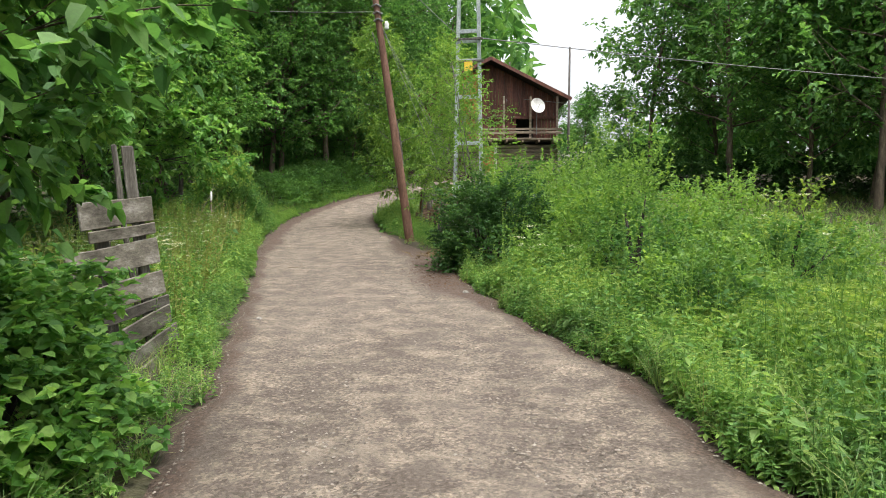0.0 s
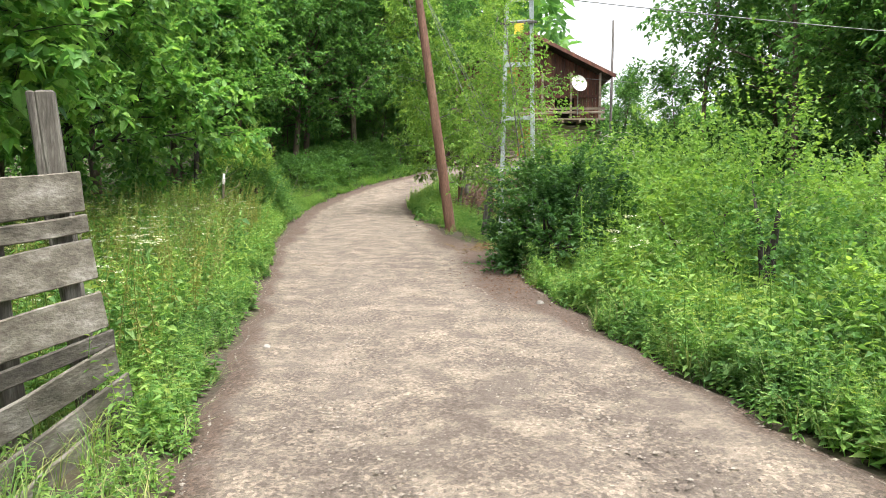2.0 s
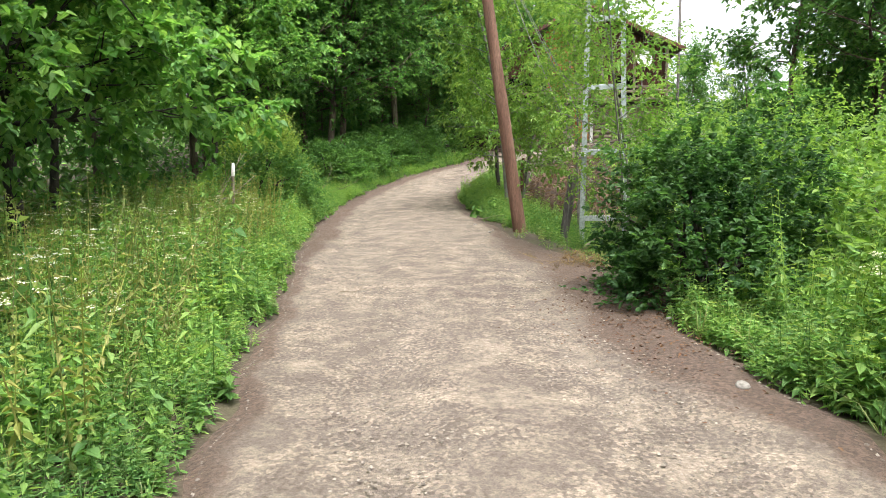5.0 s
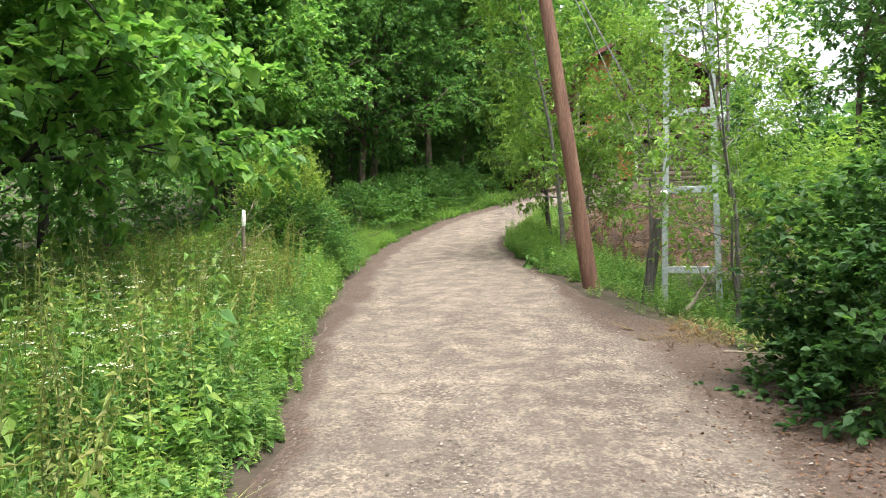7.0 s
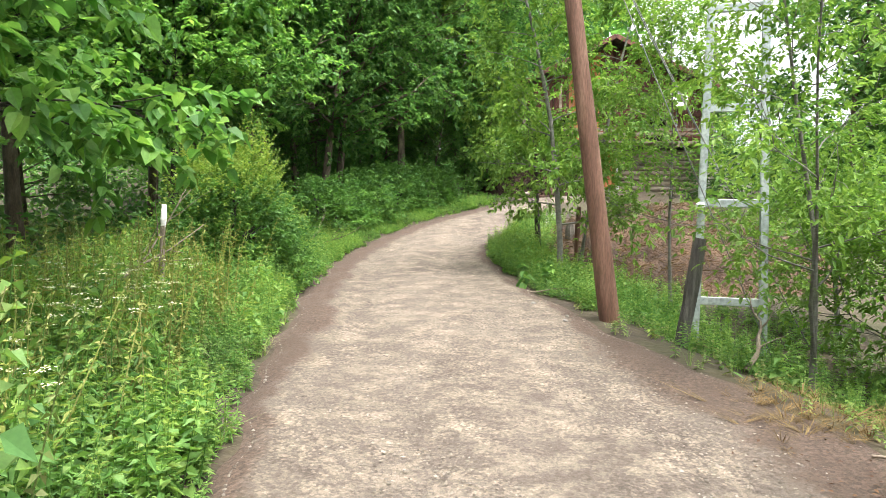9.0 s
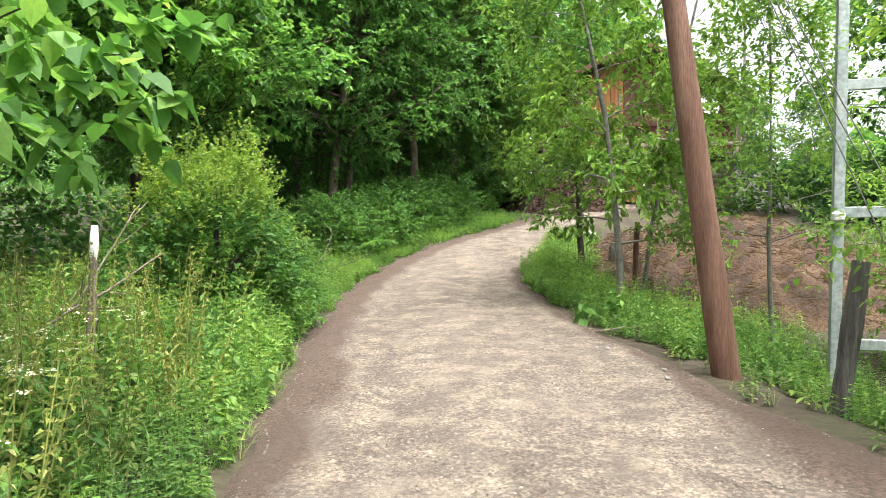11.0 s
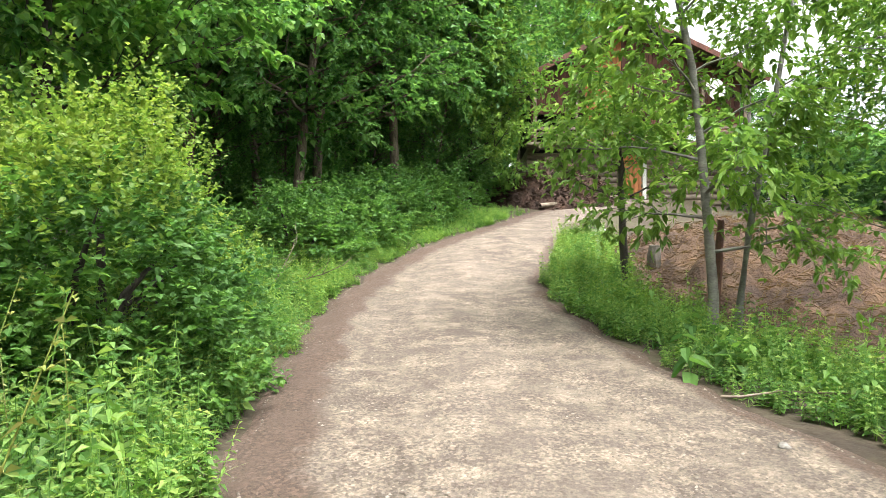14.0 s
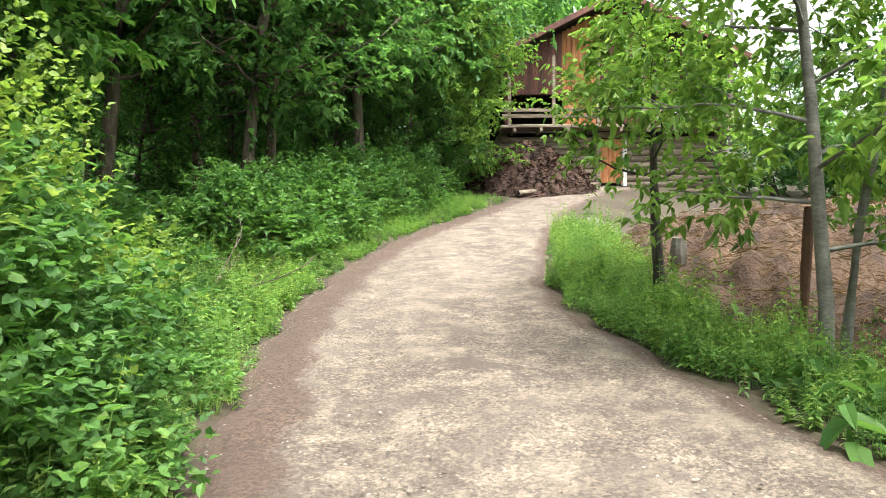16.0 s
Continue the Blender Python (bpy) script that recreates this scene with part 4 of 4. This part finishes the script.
rough_post("old_post", "weathered blackened stump of a post", at_ground(-0.15, 18.7), 1.35, 0.085, POSTWOOD, (0.13, 0))
rough_post("iron_post", "rust-brown iron post by the heap", at_ground(-0.85, 24.4), 1.55, 0.045, REDPOST, (0.04, 0))
rough_post("grey_post", "squat weathered grey fence post", at_ground(-0.55, 28.4), 0.85, 0.12, OLDWOOD)
white_post = rough_post("white_tipped_post", "thin post with a white-painted tip", at_ground(-6.05, 17.2), 1.1, 0.03, DEADWOOD, (0.03, 0))
v, f = tube([(0.033, 0, 1.08), (0.04, 0, 1.17), (0.045, 0, 1.33)], [0.025, 0.034, 0.024], 8)
mesh_part("white_tip", v, f, WHITE, white_post, "white painted tip")


# ---- plank fence beside the track ----
# each plank: heading, far and near end along it, height of its middle at both ends, width
PLANKS = [
    (-29, -0.92, -0.21, 1.43, 1.5, 0.23),
    (-29, -0.84, -0.19, 1.25, 1.32, 0.1),
    (-28, -1.04, -0.15, 1.0, 1.12, 0.23),
    (-26, -0.97, -0.11, 0.69, 0.82, 0.22),
    (-23, -0.85, -0.07, 0.52, 0.64, 0.1),
    (-15, -0.93, -0.05, 0.31, 0.52, 0.18),
    (-8, -1.01, 0.03, 0.12, 0.33, 0.16),
    (0, -1.32, 0.07, -0.02, 0.16, 0.14),
    (6, -1.0, 0.04, -0.21, -0.04, 0.16),
]


def plank_fence():
    thing = empty("plank_fence", (-2.58, 6.3, 0.0), "weathered grey pallet of uneven planks standing upright", "fence")
    for i, (turn, ua, ub, za, zb, wide) in enumerate(PLANKS):
        m = pose(0, 0, 0, 0, 0, turn) @ pose(0.008 * math.sin(i * 2.3), (ua + ub) / 2, (za + zb) / 2, math.degrees(math.atan2(zb - za, ub - ua)), 3 * math.sin(i * 1.7))
        part("plank", box(0.026, math.hypot(ub - ua, zb - za), wide, m, 0.006, 0.012, 6), OLDWOOD, thing)
    for u, w in ((-0.24, 0.1), (-0.62, 0.12)):
        m = pose(0, 0, 0, 0, 0, -31) @ pose(-0.07, u, 0.7, 5, 0)
        part("batten", box(0.05, w, 1.5, m, 0.008, 0.012, 4), SPLITWOOD, thing)
    return thing


plank_fence()
for (x, y, h, w, lean) in ((-2.83, 6.42, 1.98, 0.1, (-0.08, -0.05)), (-3.02, 6.6, 2.0, 0.05, (-0.1, -0.03))):
    thing = empty("fence_post", at_ground(x, y), "split grey fence post behind the planks", "post")
    part("post_beam", box(w, 0.07, h + 0.3, Matrix.Translation((lean[0] * h / 2, lean[1] * h / 2, h / 2 - 0.1)) @ pose(0, 0, 0, -lean[1] * 57, lean[0] * 57, 20), 0.012, 0.02, 5), SPLITWOOD, thing)


# ---- dead branches and twigs ----
def dead_branch(at, way, length, r, label, name="dead_branch"):
    thing = empty(name, at, label, "branch")
    main = bent((0, 0, 0), way, length, 7, 0.13)
    pieces = [(*tube(main, [r * (1 - 0.11 * i) for i in range(8)], 6), 0)]
    for i in range(2, 7):
        w = (main[i] - main[i - 1]).normalized() + Vector(rng.normal(0, 0.55, 3))
        pieces.append((*tube(bent(main[i], w, length * rng.uniform(0.2, 0.45), 4, 0.15), [r * 0.42, r * 0.34, r * 0.26, r * 0.18, r * 0.1], 5), 0))
    v, f, _ = joined(pieces)
    mesh_part("wood", v, f, DEADWOOD, thing)


dead_branch(at_ground(-6.6, 16.4, 0.1), (0.3, 1.0, 0.6), 2.0, 0.02, "dry bare branch leaning out of the weeds")
dead_branch(at_ground(-6.8, 17.4, 0.2), (0.4, 0.5, 0.75), 1.7, 0.016, "dry bare branch leaning out of the weeds")
dead_branch(at_ground(-4.9, 10.0, 0.15), (0.35, 0.9, 0.35), 1.9, 0.025, "dry bare branch lying in the weeds")
dead_branch(at_ground(-4.5, 8.8, 0.2), (-0.3, 1.0, 0.25), 1.6, 0.02, "dry bare branch lying in the weeds")
dead_branch(at_ground(-7.1, 25.2, 0.05), (0.4, 0.6, 0.4), 1.4, 0.015, "dry twigs at the foot of the shrubs")
dead_branch(at_ground(-6.9, 26.0, 0.05), (0.7, -0.3, 0.3), 1.3, 0.015, "dry twigs at the foot of the shrubs")
dead_branch(at_ground(0.0, 17.0, 0.03), (1.0, 1.3, 0.7), 2.2, 0.03, "bare pole of dead wood leaning by the mast")
dead_branch((0.25, 13.2, float(road_surface(0, 13.2)) + 0.02), (1, 0.15, 0.02), 0.9, 0.01, "thin dry twig on the track", "twig")
dead_branch((-0.1, 14.6, float(road_surface(0, 14.6)) + 0.02), (0.9, -0.5, 0.03), 0.8, 0.01, "thin dry twig on the track", "twig")
dead_branch((-3.1, 13.2, float(road_surface(0, 13.2)) + 0.015), (1, -0.1, 0.0), 0.32, 0.008, "thin dry twig on the track", "twig")
dead_branch((-1.9, 21.3, float(road_surface(0, 21.3)) + 0.02), (1, -0.4, 0.02), 1.0, 0.012, "thin dry twig on the track", "twig")
# dry cut grass at the edge of the track
x, y = rng.normal(-0.1, 0.3, 90), rng.normal(15.4, 0.35, 90)
strew("dry_grass", "dry cut grass lying at the edge", "grass", [tuft(12, 0.6)], [STRAW], x, y, rng.uniform(0.4, 0.8, 90), rng.uniform(0.05, 0.2, 90), z=road_surface(x, y), tilt=1.2)
# brown leaf litter beneath the dark shrub
n = 2600
x, y = rng.normal(0.35, 0.5, n), rng.normal(12.6, 0.9, n)
lv, lf = leaves(np.stack([x, y, np.maximum(land(x, y), road_surface(x, y)) + 0.012], -1), rng.normal(0, 1, (n, 3)) * [1, 1, 0.15], 0.035, 0.6, 0.0, False)
LITTER = foliage("leaf_litter", [(0.056, 0.028, 0.017), (0.099, 0.050, 0.028), (0.149, 0.087, 0.050)], 0.8, 0.05)
tagged(new("leaf_litter", mesh_of("leaf_litter", lv, lf, [LITTER])), "brown dead leaves at the edge of the track", "leaves", kind="stuff")


def lump(name, label, at, size, mat, category="stone", squash=0.7):
    bm = bmesh.new()
    bmesh.ops.create_icosphere(bm, subdivisions=2, radius=size)
    sd = random.uniform(0, 99)
    for v in bm.verts:
        v.co *= 1 + 0.35 * noise.noise(v.co / size * 0.9 + Vector((sd, 0, 0)))
        v.co.z *= squash
    me = bpy.data.meshes.new(name)
    bm.to_mesh(me)
    bm.free()
    me.materials.append(mat)
    ob = new(name, me)
    ob.matrix_basis = pose(*at, 0, 0, random.uniform(0, 360))
    return tagged(ob, label, category)


for x, y, s in ((0.35, 10.3, 0.045), (0.3, 12.1, 0.03), (-1.55, 18.9, 0.03), (-1.5, 19.25, 0.025), (-1.9, 20.2, 0.04), (-2.3, 8.2, 0.035), (-2.35, 6.6, 0.03)):
    lump("loose_stone", "pale stone lying on the edge of the track", (x, y, float(road_surface(x, y)) + s * 0.35), s, STONE)
for i in range(26):
    y = 27.4 + i * 0.28 + random.uniform(-0.1, 0.1)
    x = float(right_edge(y)) + 0.75 + random.uniform(-0.12, 0.2)
    lump("kerb_stone", "flat grey stone edging the bank", (x, y, float(road_z(y)) - 0.02), random.uniform(0.15, 0.27), STONE, squash=0.6)


# ---- dung heaps ----
def heap(name, label, mat, cx, cy, rx, ry_, h, turn, stalks, stalk_mat, wide):
    k = 70
    u = np.linspace(-1, 1, k)
    U, V = np.meshgrid(u, u)
    rad = np.sqrt(U ** 2 + V ** 2)
    c, s = math.cos(radians(turn)), math.sin(radians(turn))
    x, y = cx + U * rx * c - V * ry_ * s, cy + U * rx * s + V * ry_ * c
    rough = np.array([noise.fractal(Vector((a, b, cx)) * 1.6, 0.7, 2.0, 5) for a, b in zip(x.ravel(), y.ravel())]).reshape(x.shape)
    prof = np.clip(1 - rad ** 1.7, 0, 1) ** 0.75
    z = land(x, y) - 0.1 + (h * prof + rough * 0.3 * np.clip(prof * 4, 0, 1))
    v = np.stack([x, y, z], -1).reshape(-1, 3)
    i_ = np.arange(k - 1)[:, None] * k + np.arange(k - 1)[None]
    f = np.stack([i_, i_ + 1, i_ + k + 1, i_ + k], -1).reshape(-1, 4)
    thing = tagged(new(name, mesh_of(name, v, f, [mat], smooth=True)), label, "dung heap")
    if stalks:
        ok = np.where((prof > 0.03).ravel())[0]
        q = v[rng.choice(ok, stalks)] + np.stack([rng.uniform(-rx / k, rx / k, stalks), rng.uniform(-ry_ / k, ry_ / k, stalks), rng.uniform(-0.02, 0.05, stalks)], -1) * [2, 2, 1]
        lv, lf = leaves(q, rng.normal(0, 1, (stalks, 3)) * [1, 1, 0.4], rng.uniform(0.06, 0.24, stalks), wide, 0.2, False)
        tagged(mesh_part("loose_straw", lv, lf, stalk_mat, thing, "dry straw stalks", smooth=False), kind="stuff")
    return thing


CLOD = foliage("dung_clod", [(0.028, 0.016, 0.011), (0.056, 0.032, 0.022), (0.093, 0.056, 0.038)], 0.9, 0.0)
heap("manure_heap", "steep heap of dark brown manure by the barn", MANURE, -0.7, 43.5, 3.3, 2.0, 1.85, 42, 7000, CLOD, 0.5)
heap("straw_heap", "broad heap of straw and rotting dung", STRAWDUNG, 2.2, 28.6, 3.6, 5.5, 1.35, 0, 26000, STRAW, 0.055)
thing = empty("edging_log", (-1.5, 40.75, float(road_z(41)) + 0.16), "long pale peeled log edging the track", "log")
v, f = tube([(0, 0, 0), (1.3, 1.3, 0.2), (2.5, 2.5, 0.38), (3.6, 3.6, 0.56)], [0.09, 0.085, 0.08, 0.07], 9)
mesh_part("log_shaft", v, f, LOGWOOD, thing)


# ---- rustic rail on the wood's edge ----
def rail_fence():
    thing = empty("rail_fence", at_ground(-4.9, 38.4), "rough grey pole rail on short posts", "fence", rz=62)
    for z in (0.3, 0.62):
        v, f = tube([(-1.3, 0, z), (0, 0.05, z + 0.03), (1.5, 0, z - 0.03)], [0.06, 0.055, 0.05], 7)
        mesh_part("rail", v, f, OLDWOOD, thing)
    for x in (-1.1, 0.2, 1.3):
        v, f = tube([(x, 0.08, -0.4), (x, 0.08, 0.85)], [0.06, 0.05], 7)
        mesh_part("short_post", v, f, OLDWOOD, thing)


rail_fence()


# ---- barn ----
def barn():
    X0, X1, Y0, Y1 = -1.4, 7.8, 46.0, 53.5
    zb = 3.95
    thing = empty("barn", (0, 0, 0), "old log barn with rusty red upper boards and balcony", "barn")
    # log lower storey, log by log, with a doorway
    z, i = zb - 0.35, 0
    while z < 6.0:
        for xa, xb in ((X0, 2.5), (3.65, X1)):
            v, f = tube([(xa - 0.18, Y0, z), ((xa + xb) / 2, Y0 + 0.02, z + 0.015), (xb + 0.12, Y0, z)], [0.135, 0.14, 0.13], 10)
            mesh_part("log", v, f, LOGWOOD, thing)
        i += 1
        z += 0.27
    for x, w in ((X0, 0.28), (X1, 0.28)):
        part("side_wall", box(w, Y1 - Y0, 6.2 - zb + 0.4, pose(x, (Y0 + Y1) / 2 + 0.15, (6.2 + zb - 0.4) / 2), 0.02), LOGWOOD, thing)
    # back wall and floor carry the barn's inner shade in their colour
    part("back_wall", box(X1 - X0, 0.25, 6.2, pose((X0 + X1) / 2, Y1, zb + 2.7), 0.02), SHADED_INSIDE, thing)
    part("inner_floor", box(X1 - X0 - 0.3, Y1 - Y0 - 0.4, 0.15, pose((X0 + X1) / 2, (Y0 + Y1) / 2, 6.15), 0.02), SHADED_INSIDE, thing)
    door = part("barn_door", box(1.0, 0.07, 1.85, pose(3.05, Y0 - 0.02, zb + 0.92), 0.01), ORANGE, thing, "orange-brown plank door")
    for k in range(5):
        part("door_board", box(0.19, 0.03, 1.82, pose(2.65 + 0.2 * k, Y0 - 0.075, zb + 0.92), 0.006), ORANGE, door)
    for x in (2.5, 3.62):
        part("door_post", box(0.16, 0.2, 2.2, pose(x, Y0 - 0.08, zb + 0.95), 0.015), WHITE if x > 3 else LOGWOOD, thing, "white-washed door post" if x > 3 else "")
    part("lintel", box(1.4, 0.22, 0.22, pose(3.06, Y0 - 0.06, zb + 2.0), 0.015), LOGWOOD, thing)
    # balcony
    part("balcony_floor", box(X1 - X0 + 0.5, 1.1, 0.12, pose((X0 + X1) / 2, Y0 - 0.45, 6.2), 0.015, 0.03, 8), LOGWOOD, thing)
    for k in range(9):
        part("joist", box(0.13, 1.2, 0.16, pose(X0 + 0.3 + k * 1.08, Y0 - 0.45, 6.05), 0.012), LOGWOOD, thing)
    for zz in (6.62, 6.85):
        part("balcony_rail", box(X1 - X0 + 0.4, 0.06, 0.15, pose((X0 + X1) / 2, Y0 - 0.95, zz), 0.01, 0.04, 8), LOGWOOD, thing)
    for k in range(6):
        part("balcony_post", box(0.13, 0.13, 2.9, pose(X0 + 0.1 + k * 1.8, Y0 - 0.9, 7.6), 0.012), LOGWOOD, thing)
    # upper storey: boards, an open bay and panels
    k, x = 0, X0
    while x < X1:
        w = 0.2 + 0.03 * math.sin(k * 3.1)
        is_open = (X0 < x < 0.9 and abs(x - 0.1) > 0.1) or 4.9 < x < 6.2
        lo = 7.75 if is_open else 6.25
        top = 11.35 - abs(x + w / 2 - 3.2) * 0.5
        mat = ORANGE if 1.0 < x < 2.6 and not is_open else RUST
        part("board", box(w - 0.012, 0.035, top - lo, pose(x + w / 2, Y0 - 0.02 + 0.012 * (k % 2), (top + lo) / 2), 0.005), mat, thing)
        x += w
        k += 1
    part("gable_beam", box(X1 - X0, 0.16, 0.18, pose((X0 + X1) / 2, Y0 - 0.1, 7.72), 0.012), RUST, thing)
    # roof
    ridge, eave = 11.6, 8.9
    for s in (-1, 1):
        xe = 3.2 + s * 5.4
        ln = math.hypot(5.4, ridge - eave)
        roof = part("roof_slope", box(ln, Y1 - Y0 + 2.0, 0.1, pose((3.2 + xe) / 2, (Y0 + Y1) / 2 - 0.2, (ridge + eave) / 2, 0, s * math.degrees(math.atan2(ridge - eave, 5.4))), 0.02, 0.05, 8), ROOFING, thing)
        part("barge_board", box(ln, 0.05, 0.22, pose((3.2 + xe) / 2, Y0 - 1.24, (ridge + eave) / 2 - 0.1, 0, s * math.degrees(math.atan2(ridge - eave, 5.4))), 0.01), RUST, thing)
    return thing


barn()


def satellite_dish():
    thing = empty("satellite_dish", (6.3, 44.95, 8.35), "pale round satellite dish on the barn balcony", "satellite dish")
    bm = bmesh.new()
    bmesh.ops.create_uvsphere(bm, u_segments=24, v_segments=16, radius=1.0)
    bmesh.ops.delete(bm, geom=[v for v in bm.verts if v.co.z > -0.82], context="VERTS")
    bmesh.ops.translate(bm, vec=(0, 0, 1), verts=bm.verts)
    bmesh.ops.scale(bm, vec=(0.95, 0.95, 0.8), verts=bm.verts)
    bmesh.ops.solidify(bm, geom=bm.faces[:], thickness=0.02)
    bm.transform(pose(0, -0.1, 0, 75, 0, 20))
    part("dish", bm, WHITE, thing)
    v, f = tube([(0, 0.0, -1.9), (0, 0.0, -0.2), (0, -0.1, 0)], [0.03, 0.03, 0.03], 7)
    mesh_part("mount", v, f, CABLE, thing)
    v, f = tube([(0, -0.1, -0.3), (0.1, -0.55, 0.05)], [0.012, 0.012], 5)
    mesh_part("feed_arm", v, f, CABLE, thing)


satellite_dish()
thing = empty("yard_wall", (9.3, 47.0, 3.7), "low pale concrete yard wall beside the barn", "wall")
part("wall_block", box(3.0, 0.25, 1.9, pose(0, 0, 0.9), 0.02, 0.02, 6), CONCRETE, thing)
for x, y, h in ((9.0, 48.0, 9.6), (5.6, 57, 10.5)):
    thing = empty("far_pole", (x, y, 3.4), "thin grey wooden pole beyond the barn", "utility pole")
    v, f = tube([(0, 0, 0), (0.05, 0, h)], [0.1, 0.07], 8)
    mesh_part("pole_shaft", v, f, POSTWOOD, thing)
